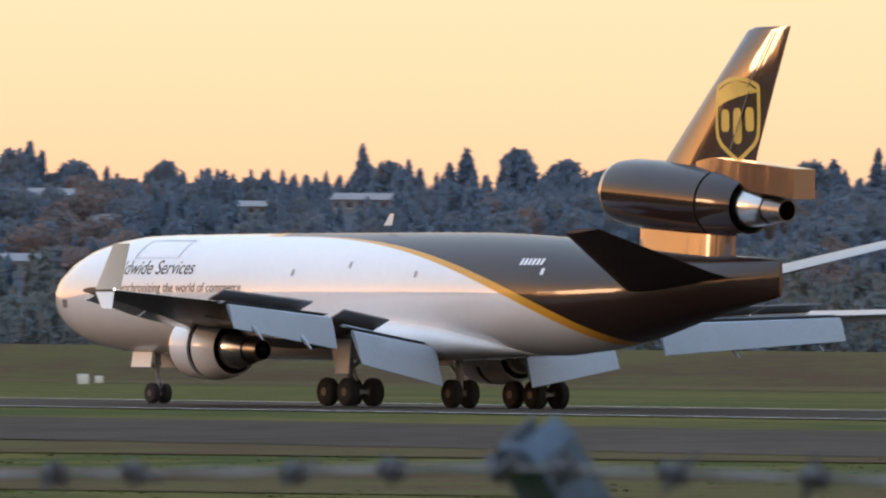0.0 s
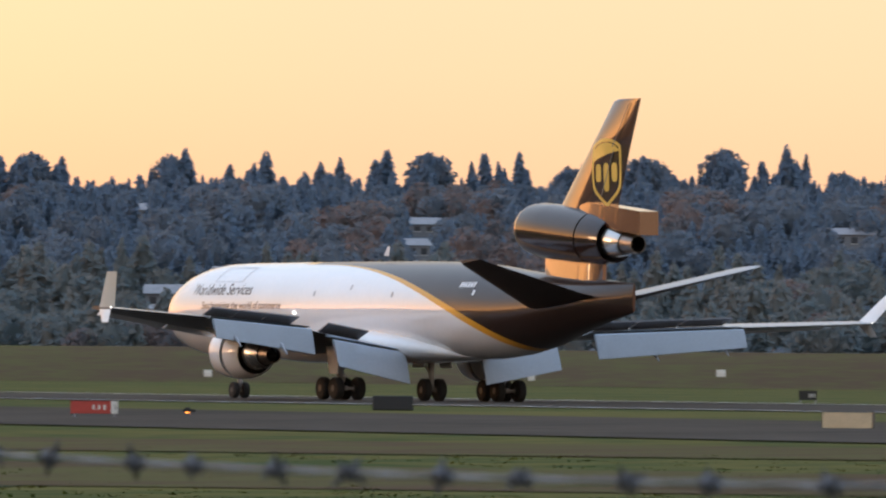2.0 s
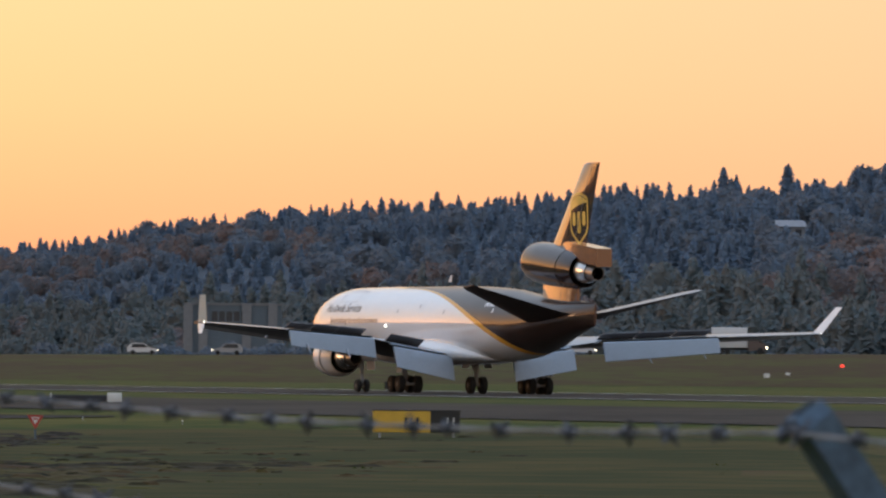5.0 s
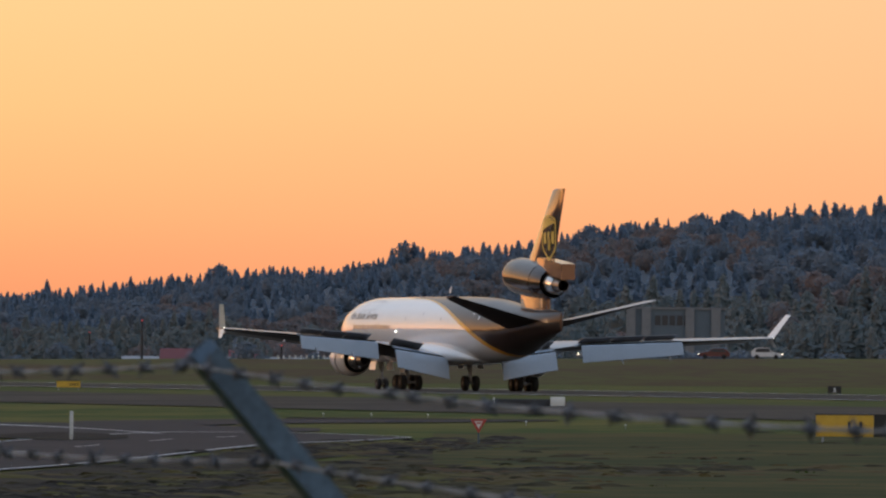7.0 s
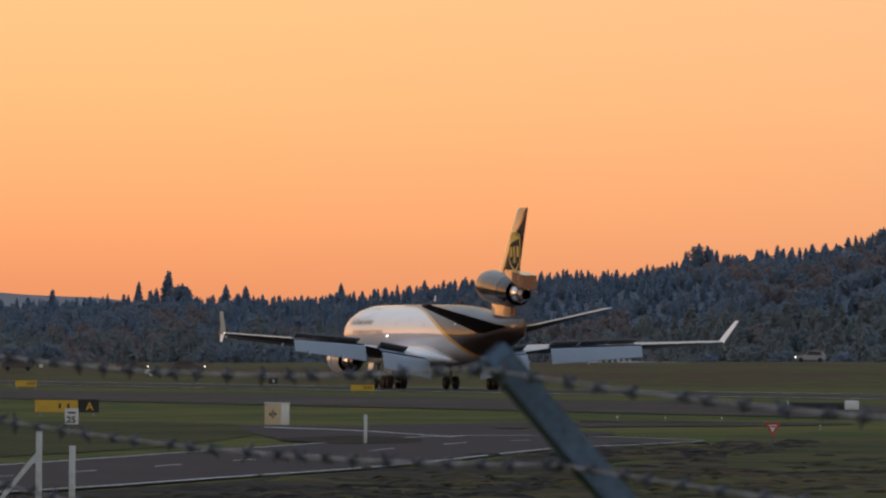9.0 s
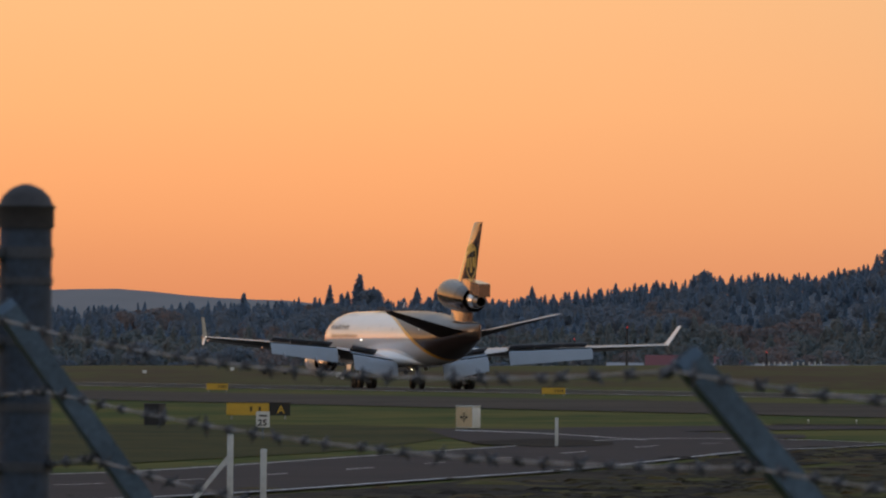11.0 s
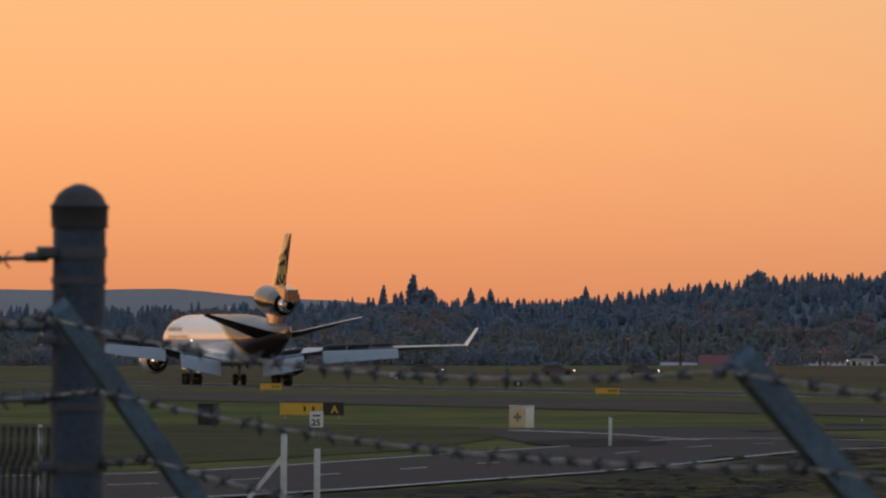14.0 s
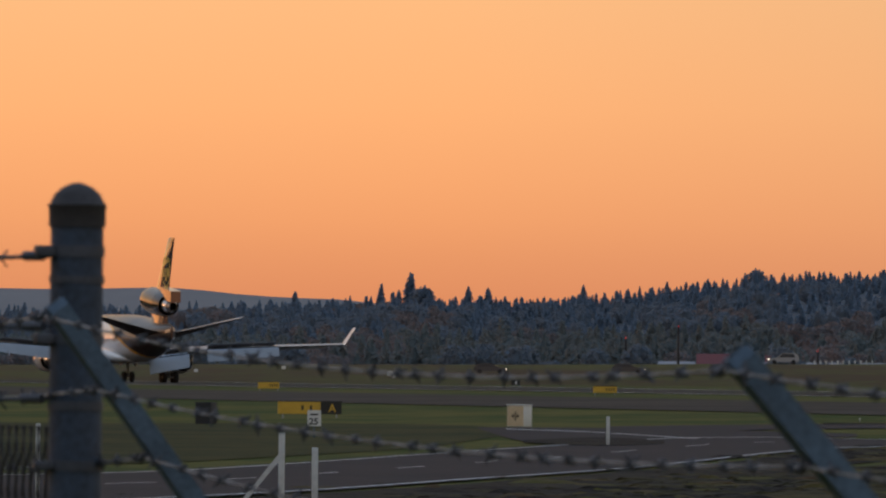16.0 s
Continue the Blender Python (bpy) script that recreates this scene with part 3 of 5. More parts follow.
def build_tail(jet):
    # fin
    rs = []
    for z, a, b, t in ((10.6, 50.2, 57.4, 0.66), (11.6, 51.2, 57.7, 0.63), (14.4, 54.1, 58.8, 0.545), (17.0, 56.8, 59.9, 0.46), (17.14, 57.3, 59.95, 0.3)):
        n = 14
        up = [(t * 0.5 * math.sin(math.pi * (i / (n - 1)) ** 0.62), 34 - (a + (b - a) * i / (n - 1)), z) for i in range(n)]
        dn = [(-x, y, zz) for x, y, zz in up[::-1][1:-1]]
        rs.append(up + dn)
    fin = part("fin", loft(rs), M_FIN, jet, "glossy brown tail fin")
    for z0, z1, a0, a1 in ((11.7, 14.3, 56.0, 57.2), (14.45, 16.9, 57.2, 58.95)):
        for sx in (-1, 1):
            w0, w1 = 0.30, 0.2
            part("rudder_joint", slab([(sx * w0, 34 - a0, z0), (sx * w0, 34 - a0 - 0.05, z0), (sx * w1, 34 - a1 - 0.05, z1), (sx * w1, 34 - a1, z1)], 0.03), M_DARKGREY, fin, smooth=False)
    # shield emblem on both sides, a plain outlined shape with plain strokes inside
    def on_fin(s, z, x):
        le, te = 51.2 + (z - 11.6) * 1.037, 57.7 + (z - 11.6) * 0.40
        q = min(1, max(0, (s - le) / (te - le)))
        return ((0.63 - (z - 11.6) * 0.0315) * 0.5 * math.sin(math.pi * q ** 0.62) + x, 34 - s, z)

    def patch(name, outline, x, sx, mat=None, label=""):
        """A thin sheet on the fin between two edges, each a run of station and height."""
        bm = bmesh.new()
        a, b = [[bm.verts.new((sx * p[0], p[1], p[2])) for p in (on_fin(s, z, x) for s, z in run)] for run in outline]
        for i in range(len(a) - 1):
            bm.faces.new((a[i], a[i + 1], b[i + 1], b[i]))
        return part(name, bm, mat or M_EMBLEM, fin, label, smooth=False)

    SC, ZC = 56.42, 13.05
    edge = [(-1, 0.0), (-0.88, 0.26), (-0.76, 0.5), (-0.62, 0.76), (-0.44, 0.93), (-0.2, 0.98), (0.1, 1.0), (0.4, 1.0), (0.68, 1.0), (0.78, 0.97), (0.87, 0.72), (0.94, 0.38), (0.97, 0.0)]
    loop = edge + [(u, -w) for u, w in edge[::-1][1:]]
    for sx in (-1, 1):
        outer = [(SC + w * 1.5, ZC + u * 1.96) for u, w in loop]
        inner = [(SC + w * 1.5 * 0.87, ZC + 0.02 + u * 1.96 * 0.90) for u, w in loop]
        patch("emblem_outline", (outer, inner), 0.02, sx, label="gold shield outline")
        # the filled head of the shield
        head = [(-0.86, 0.64), (-0.5, 0.80), (0.0, 0.86), (0.5, 0.80), (0.86, 0.66)]
        foot = [(-0.86, 0.30), (-0.5, 0.40), (0.0, 0.50), (0.5, 0.57), (0.86, 0.60)]
        patch("emblem_head", ([(SC + w * 1.5, ZC + u * 1.96) for w, u in head], [(SC + w * 1.5, ZC + u * 1.96) for w, u in foot]), 0.024, sx, label="gold head of the shield")
        for c, z0, z1 in ((-0.80, -0.55, 0.45), (0.0, -1.1, 0.50), (0.80, -0.55, 0.52)):
            ends = [(0.0, 0.5), (0.08, 0.85), (0.2, 1.0), (0.5, 1.0), (0.8, 1.0), (0.92, 0.85), (1.0, 0.5)]
            patch("emblem_bar", ([(SC + c - 0.27 * w, ZC + z0 + (z1 - z0) * k) for k, w in ends], [(SC + c + 0.27 * w, ZC + z0 + (z1 - z0) * k) for k, w in ends]), 0.026, sx)
    # tail engine
    nac = new("tail_engine")
    nac.parent = jet
    nac.location = L(47.5, 0, 9.95)
    nac.rotation_euler = (radians(4.6), 0, 0)
    nac["label"] = "brown tail engine nacelle under the fin"

    def ring(name, prof, mat, lab=""):
        return part(name, turned([(-a * (0.87 if a < 9 else 0.87 + 0.013 * (a - 9)), r) for a, r in prof], 40, closed=True), mat, nac, lab)

    ring("inlet_lip", [(0.5, 1.12), (0.12, 1.16), (0.0, 1.25), (0.1, 1.34), (0.45, 1.43)], M_METAL, "polished inlet lip")
    ring("nacelle", [(0.45, 1.43), (1.5, 1.56), (3.5, 1.60), (6.5, 1.58), (8.6, 1.52), (8.6, 1.4), (0.5, 1.12)], M_BROWN, "glossy brown nacelle")
    ring("reverser_gap", [(8.5, 1.45), (8.85, 1.44), (8.85, 1.3)], M_BLACK)
    ring("reverser_sleeve", [(8.8, 1.52), (9.6, 1.46), (10.6, 1.3), (10.9, 1.24), (10.85, 1.18), (9.5, 1.3), (8.8, 1.4)], M_BROWN)
    ring("fan_duct", [(10.7, 1.18), (10.2, 1.05), (9.8, 0.9)], M_BLACK)
    ring("core_cowl", [(9.6, 1.0), (10.9, 0.98), (11.7, 0.84), (12.2, 0.72), (12.3, 0.66)], M_METAL, "bare metal core cowl")
    ring("core_nozzle", [(12.1, 0.62), (12.8, 0.58), (13.4, 0.50), (13.4, 0.45), (12.4, 0.5)], M_HOTMETAL, "dark core nozzle")
    part("exhaust_plug", turned([(-10.8, 0.4), (-11.5, 0.28), (-11.9, 0.04)], 20), M_BLACK, nac)
    part("fan", turned([(-1.0, 0.02), (-1.3, 0.3), (-1.35, 1.2), (-1.45, 1.2)], 30), M_BLACK, nac)
    # saddle under the nacelle and fairing behind the fin
    rs = []
    for s, w, z0, z1 in ((49.2, 0.12, 6.9, 8.75), (49.9, 0.42, 6.8, 8.8), (52.2, 0.56, 6.7, 8.6), (54.6, 0.54, 6.6, 8.4), (55.6, 0.4, 6.6, 8.3), (56.0, 0.12, 6.6, 8.2)):
        rs.append([L(s, -w, z0), L(s, w, z0), L(s, w * 0.9, z1), L(s, -w * 0.9, z1)])
    part("engine_saddle", loft(rs), M_BROWNGLOSS, jet, "brown fairing below the tail engine")
    rs = []
    for s, w, z0, z1 in ((53.6, 0.35, 10.4, 11.2), (55.0, 0.6, 10.2, 11.35), (57.5, 0.68, 9.9, 11.12), (59.6, 0.66, 9.62, 10.93), (61.1, 0.60, 9.45, 10.78)):
        rs.append([L(s, -w, z0), L(s, w, z0), L(s, w, z1), L(s, -w, z1)])
    bx = loft(rs)
    part("tail_fairing", bx, M_BROWNGLOSS, jet, "brown box fairing behind the fin")
    # tailplanes
    for side in (-1, 1):
        rs = []
        for l, a, b, z, t in ((0.8, 49.8, 56.6, 5.15, 0.75), (2.0, 50.6, 56.9, 5.45, 0.7), (8.6, 55.2, 58.1, 7.65, 0.3), (9.0, 55.7, 58.1, 7.8, 0.16)):
            rs.append(airfoil(a, b, side * l, z, t, drop=-0.85 if l < 1 else -0.75 if l < 3 else -0.15))
        bm = loft(rs)
        bmesh.ops.recalc_face_normals(bm, faces=bm.faces)
        # upward faces keep the wing grey, the rest are coloured as shaded
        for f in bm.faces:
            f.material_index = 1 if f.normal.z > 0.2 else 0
        part("tailplane", bm, [M_TAILSHADE, M_GREY], jet, "grey tailplane, shade painted below")


def wheel(parent, x, y, r, w, name="wheel"):
    h = new(name)
    h.parent = parent
    h.location = (x, y, r)
    part("tyre", turned([(-w * 0.5, r * 0.55), (-w * 0.5, r * 0.86), (-w * 0.36, r * 0.98), (0, r), (w * 0.36, r * 0.98), (w * 0.5, r * 0.86), (w * 0.5, r * 0.55)], 28, "x"), M_TYRE, h)
    rim = turned([(-w * 0.52, r * 0.15), (-w * 0.53, r * 0.3), (-w * 0.40, r * 0.34), (-w * 0.42, r * 0.5), (-w * 0.51, r * 0.56), (w * 0.51, r * 0.56), (w * 0.42, r * 0.5),
                  (w * 0.40, r * 0.34), (w * 0.53, r * 0.3), (w * 0.52, r * 0.15)], 20, "x")
    part("rim", rim, M_RIM, h)
    for j in range(6):
        q = j * math.pi / 3
        c = (math.cos(q) * r * 0.42, math.sin(q) * r * 0.42)
        bm = turned([(-w * 0.46, r * 0.06), (w * 0.46, r * 0.06)], 6, "x")
        bmesh.ops.translate(bm, verts=bm.verts, vec=(0, *c))
        part("rim_hole", bm, M_BLACK, h)
    return h


def build_gear(jet):
    wheels = []
    # nose gear
    g = new("nose_gear")
    g.parent = jet
    g.location = L(10.2, 0, 0)
    part("strut", tube([(0, 0, 0.5), (0, 0.05, 1.5), (0, 0.1, 2.7)], [0.1, 0.12, 0.17], 12), M_STRUT, g)
    part("axle", tube([(-0.45, 0, 0.5), (0.45, 0, 0.5)], 0.07), M_STRUT, g)
    part("drag_brace", tube([(0, 0.1, 1.5), (0, 1.4, 2.7)], 0.07), M_STRUT, g)
    part("torque_link", tube([(0, -0.1, 0.6), (0, -0.4, 0.95), (0, -0.12, 1.35)], 0.05, 6), M_STRUT, g)
    for sx in (-1, 1):
        part("gear_door", slab([(sx * 0.75, 1.1, 2.5), (sx * 0.75, -0.6, 2.5), (sx * 0.85, -0.6, 1.75), (sx * 0.85, 1.1, 1.75)], 0.05), M_WHITE, g, smooth=False)
        bm = bmesh.new()
        bmesh.ops.create_icosphere(bm, subdivisions=2, radius=0.08, matrix=Matrix.Translation((sx * 0.22, 0.18, 1.95)))
        part("taxi_light", bm, M_METAL, g)
        wheels.append((wheel(g, sx * 0.34, 0, 0.5, 0.36), 0.5))
    # main gear
    for side in (-1, 1):
        g = new("main_gear")
        g.parent = jet
        g.location = L(33.98, side * 5.3, 0)
        part("strut", tube([(0, 0, 0.72), (side * 0.02, 0.1, 1.6), (side * 0.05, 0.2, 3.3)], [0.17, 0.2, 0.26], 14), M_STRUT, g)
        part("bogie_beam", tube([(0, -0.85, 0.66), (0, 0, 0.74), (0, 0.85, 0.66)], [0.13, 0.18, 0.13]), M_STRUT, g)
        part("side_brace", tube([(0, 0.1, 1.7), (-side * 1.9, 0.2, 2.9)], 0.1), M_STRUT, g)
        part("drag_brace", tube([(0, 0.1, 1.5), (0, 1.7, 2.9)], 0.09), M_STRUT, g)
        part("torque_link", tube([(0, -0.2, 0.85), (0, -0.55, 1.25), (0, -0.2, 1.7)], 0.07, 6), M_STRUT, g)
        part("gear_door", slab([(side * 0.5, 0.9, 3.1), (side * 0.5, -0.7, 3.1), (side * 0.42, -0.45, 1.5), (side * 0.42, 0.6, 1.5)], 0.06), M_WHITE, g, smooth=False)
        for y in (-0.82, 0.82):
            part("axle", tube([(-0.7, y, 0.66), (0.7, y, 0.66)], 0.09), M_STRUT, g)
            for sx in (-1, 1):
                wheels.append((wheel(g, sx * 0.69, y, 0.66, 0.5), 0.66))
    g = new("centre_gear")
    g.parent = jet
    g.location = L(35.3, 0, 0)
    part("strut", tube([(0, 0, 0.66), (0, 0.1, 1.5), (0, 0.2, 2.8)], [0.14, 0.17, 0.22], 12), M_STRUT, g)
    part("axle", tube([(-0.5, 0, 0.66), (0.5, 0, 0.66)], 0.09), M_STRUT, g)
    part("brace", tube([(0, 0.1, 1.5), (0, 1.6, 2.6)], 0.08), M_STRUT, g)
    for sx in (-1, 1):
        part("gear_door", slab([(sx * 0.7, 0.8, 2.6), (sx * 0.7, -0.8, 2.6), (sx * 0.95, -0.7, 1.95), (sx * 0.95, 0.7, 1.95)], 0.05), M_WHITE, g, smooth=False)
        wheels.append((wheel(g, sx * 0.48, 0, 0.66, 0.46), 0.66))
    return wheels


def text_mesh(body):
    """The flat outline of some words, in units of the letter size."""
    cu = bpy.data.curves.new("lettering", "FONT")
    cu.body, cu.size = body, 1.0
    tmp = bpy.data.objects.new("lettering", cu)
    scene.collection.objects.link(tmp)
    bpy.context.view_layer.update()
    me = bpy.data.meshes.new_from_object(tmp.evaluated_get(bpy.context.evaluated_depsgraph_get()))
    bpy.data.objects.remove(tmp)
    xs = [v.co.x for v in me.vertices]
    return me, min(xs), max(xs)


def lettering(jet, text, s0, z0, height, length, mat):
    """Words laid on the port side of the hull, each a part of its own."""
    whole, x0, x1 = text_mesh(text)
    kx, ky = length / (x1 - x0), height / 0.72
    words = text.split()
    for i, word in enumerate(words):
        me, w0, w1 = text_mesh(word)
        shift = text_mesh(" ".join(words[:i + 1]))[2] - w1 - x0
        for v in me.vertices:
            s, z = s0 + (v.co.x + shift) * kx + v.co.y * ky * 0.12, z0 + v.co.y * ky
            top, bot, w = hull_at(s)
            q = (z - (top + bot) / 2) / ((top - bot) / 2)
            v.co = L(s, -(w * math.sqrt(max(0, 1 - q * q)) + 0.02), z)
        me.materials.append(mat)
        ob = new("lettering", me)
        ob.parent = jet


def side_patch(jet, name, s0, s1, z0, z1, mat, off=0.02):
    bm = bmesh.new()
    vs = []
    for s, z in ((s0, z0), (s1, z0), (s1, z1), (s0, z1)):
        top, bot, w = hull_at(s)
        q = (z - (top + bot) / 2) / ((top - bot) / 2)
        vs.append(bm.verts.new(L(s, -(w * math.sqrt(max(0, 1 - q * q)) + off), z)))
    bm.faces.new(vs)
    return part(name, bm, mat, jet, smooth=False)


M_EMBLEM = material("emblem_gold", (0.70, 0.48, 0.09), 0.35, vary=0.1, scale=1.0, coat=0.4)
M_SEAM = material("hull_seam_grey", (0.42, 0.42, 0.43), 0.5, vary=0.1)
# shade below the wing, put into the colour
M_UNDERSHADE = material("wing_underside_shade", (0.055, 0.05, 0.05), 0.4, vary=0.2, scale=2.0)
# dark tone of the tailplane's shaded faces, held in the colour
M_TAILSHADE = material("tailplane_shade", (0.06, 0.045, 0.042), 0.5, vary=0.2, scale=2.0, spec=0.3)
jet = thing("cargo_jet", pose(RX, 364, 0.06), "white three-engined cargo jet, brown tail, rolling on the runway", "airplane")
build_hull(jet)
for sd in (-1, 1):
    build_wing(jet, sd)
    build_engine(jet, sd)
build_tail(jet)
WHEELS = build_gear(jet)
# wing root fairing
rs = []
for s, w, z0, z1 in ((16.5, 0.6, 2.5, 2.9), (18.5, 2.4, 2.25, 3.6), (22, 3.2, 2.12, 4.3), (28, 3.45, 2.1, 4.5), (33, 3.4, 2.12, 4.4), (37, 3.0, 2.2, 4.0), (40, 2.2, 2.35, 3.4), (42.5, 0.6, 2.42, 2.7)):
    c, h = (z0 + z1) / 2, (z1 - z0) / 2
    rs.append([L(s, w * math.copysign(abs(math.cos(2 * math.pi * j / 28)) ** 0.7, math.cos(2 * math.pi * j / 28)), c + h * math.sin(2 * math.pi * j / 28)) for j in range(28)])
part("belly_fairing", loft(rs), M_WHITE, jet, "white wing root fairing")
lettering(jet, "Worldwide Services", 9.0, 6.2, 0.70, 8.2, M_TEXT)
lettering(jet, "Synchronizing the world of commerce", 10.9, 5.35, 0.46, 10.6, M_TEXT)
for i in range(6):
    side_patch(jet, "registration_bar", 43.2 + i * 0.28, 43.38 + i * 0.28, 6.55, 6.85, M_WHITE)
for s0, s1, z0, z1 in ((11.6, 15.4, 7.82, 7.86), (11.6, 15.4, 6.98, 7.0), (11.6, 11.68, 6.98, 7.86), (15.32, 15.4, 6.98, 7.86)):
    n = 6
    for i in range(n if s1 - s0 < 1 else 1):
        zz0, zz1 = (z0 + (z1 - z0) * i / n, z0 + (z1 - z0) * (i + 1) / n) if s1 - s0 < 1 else (z0, z1)
        side_patch(jet, "cargo_door_seam", s0, s1, zz0, zz1, M_SEAM)
for s0, z0 in ((25.5, 6.1), (30.0, 6.45), (35.5, 6.0), (44.9, 6.1)):
    side_patch(jet, "inspection_hatch", s0, s0 + 0.22, z0, z0 + 0.3, M_SEAM if s0 < 40 else M_WHITE)
side_patch(jet, "nose_hatch", 5.0, 5.7, 4.6, 5.0, M_DARKGREY)
side_patch(jet, "cockpit_window", 4.0, 4.6, 6.25, 6.6, M_BLACK)
for sd in (-1, 1):
    bm = bmesh.new()
    bmesh.ops.create_icosphere(bm, subdivisions=2, radius=0.09, matrix=Matrix.Translation(L(23.4, sd * 3.05, 5.1)))
    part("wing_light", bm, M_LAMP, jet, "lit wing inspection light")
part("antenna", loft([[L(29.0, -0.04, 8.5), L(29.6, 0.0, 8.5), L(29.0, 0.04, 8.5)], [L(29.45, -0.02, 9.05), L(29.75, 0, 9.05), L(29.45, 0.02, 9.05)]]), M_WHITE, jet)


# ---- levee and far road ----
def levee_z(a):
    return 2.1 + 2.9 * min(1, max(0, (a + 1800) / 3600)) + 0.12 * noise.noise((a / 300, 1.7, 0))


LEVEE_D = 1400.0
bm = bmesh.new()
cols = []
for a in range(-2600, 7001, 60):
    z = levee_z(a)
    cols.append([bm.verts.new(out(a, d, h)) for d, h in ((1290, 0.02), (1330, 0.5 * z), (1385, z), (1415, z), (1480, 0.0))])
for c0, c1 in zip(cols, cols[1:]):
    for i in range(4):
        bm.faces.new((c0[i], c0[i + 1], c1[i + 1], c1[i]))
tagged(part("levee", bm, M_DRY), "long dry-grass embankment carrying a road behind the runway", "embankment", kind="structure")


def sight(a, drop):
    """Where a line of sight at pan scale a, falling by drop thousandths of the lens scale, meets the field."""
    d = 300.0
    for _ in range(40):
        p = out(a, d)
        d = 0.5 * d + 0.5 * (EYE - ground_z(p.x)) * FOC / drop
    p = out(a, d)
    return Vector((p.x, p.y, ground_z(p.x))), d


def facing(a, p, turn=0.0):
    """A pose at p whose front (-y) looks back to the pan centre."""
    return Matrix.Translation(p) @ pose(0, 0, 0, 0, 0, -azimuth(a) + turn)


# ---- perimeter road in front of the field ----
def road_point(a, drop):
    return sight(a, drop)[0]


def ribbon(near, far, lift, mat, name, label, category, kind="structure", across=2):
    """A strip of ground between two edge lines, each a smooth run of places."""
    bm = bmesh.new()
    rows_ = []
    for p, q in zip(near, far):
        row = []
        for i in range(across + 1):
            w = p.lerp(q, i / across)
            row.append(bm.verts.new((w.x, w.y, ground_z(w.x) + lift)))
        rows_.append(row)
    for r0, r1 in zip(rows_, rows_[1:]):
        for i in range(across):
            bm.faces.new((r0[i], r0[i + 1], r1[i + 1], r1[i]))
    ob = part(name, bm, mat)
    return tagged(ob, label, category, kind=kind)


def curve_pts(keys, n=40):
    """A smooth run of places on the field through (pan, drop) keys."""
    out_ = []
    for i in range(n + 1):
        u = i / n * (len(keys) - 1)
        k = min(int(u), len(keys) - 2)
        f = u - k
        p0, p1, p2, p3 = keys[max(k - 1, 0)], keys[k], keys[k + 1], keys[min(k + 2, len(keys) - 1)]
        v = [0.5 * (2 * b + (c - a) * f + (2 * a - 5 * b + 4 * c - d) * f * f + (3 * b - a - 3 * c + d) * f ** 3) for a, b, c, d in zip(p0, p1, p2, p3)]
        out_.append(road_point(*v))
    return out_


NEAR_EDGE = [(-2100, 265), (-1370, 227), (-940, 194), (-670, 172), (-390, 139), (-230, 129), (-120, 121.5)]
FAR_EDGE = [(-2100, 200), (-1600, 187), (-1370, 174), (-1080, 151), (-860, 134), (-600, 116), (-330, 114), (-120, 120)]
near_run, far_run = curve_pts(NEAR_EDGE), curve_pts(FAR_EDGE)
ribbon(near_run, far_run, 0.05, M_ROAD, "perimeter_road", "curving grey asphalt perimeter road with white edge lines", "road", across=4)


def inset(run0, run1, f, width, start=0, stop=None):
    a, b = [], []
    for p, q in list(zip(run0, run1))[start:stop]:
        d = (q - p).normalized()
        c = p + (q - p) * f
        a.append(c - d * width / 2)
        b.append(c + d * width / 2)
    return a, b


for f, name in ((0.03, "road_edge_line"), (0.95, "road_edge_line")):
    a_, b_ = inset(near_run, far_run, f, 0.6)
    ribbon(a_, b_, 0.06, M_LINE, name, "thin white line along the road edge", "road marking", across=1)
for k in range(2, 30, 3):
    a_, b_ = inset(near_run, far_run, 0.52, 0.35, k, k + 2)
    tagged(ribbon(a_, b_, 0.06, M_LINE, "road_dash", "short white centre dash on the road", "road marking", across=1), group="road centre dashes")
# a second apron lane that joins the road, and bare verges
ribbon(curve_pts([(-950, 103), (-860, 126), (-700, 126), (-500, 117), (-280, 111)], 16), curve_pts([(-950, 101), (-860, 100), (-700, 100), (-500, 102), (-280, 106)], 16), 0.045, M_ROAD, "service_lane", "narrow paved lane joining the perimeter road", "road")
ribbon(curve_pts([(-900, 104.1), (-740, 108.5), (-560, 118.4)], 10), curve_pts([(-900, 103.5), (-740, 108), (-560, 118)], 10), 0.06, M_LINE, "lane_edge_line", "thin white line on the joining lane", "road marking")
ribbon(curve_pts([(-870, 128), (-740, 132), (-620, 128)], 10), curve_pts([(-870, 124), (-740, 118), (-620, 122)], 10), 0.07, M_EARTH, "bare_patch", "dark bare earth patch beside the road", "soil")
ribbon(curve_pts([(-1400, 262), (-1100, 240), (-700, 212), (-420, 178), (-200, 150), (0, 142), (60, 138)], 30), curve_pts([(-1400, 232), (-1100, 212), (-700, 178), (-420, 150), (-200, 141), (0, 136), (60, 134)], 30),
       0.04, M_EARTH, "earth_verge", "dark bare earth verge below the road", "soil")
ribbon(curve_pts([(900, 160), (1300, 150), (1900, 147), (3000, 150), (6500, 160)], 30), curve_pts([(900, 139), (1300, 128), (1900, 125), (3000, 128), (6500, 140)], 30), 0.035, M_DRY, "dry_strip", "strip of dry brown grass", "grass")
ribbon(curve_pts([(-1500, 300), (-900, 262), (-200, 232), (200, 228), (480, 200)], 30), curve_pts([(-1500, 255), (-900, 228), (-200, 158), (200, 160), (480, 196)], 30), 0.03, M_SCRUB, "rough_foreground", "dark scrubby ground with dead grass inside the fence", "grass")
ribbon(curve_pts([(-80, 300), (500, 290), (1250, 270), (2200, 200)], 30), curve_pts([(-80, 112), (500, 108), (1250, 116), (2200, 190)], 30), 0.022, M_OLIVE, "olive_grass", "dull olive grass between the fence and the taxiway", "grass")

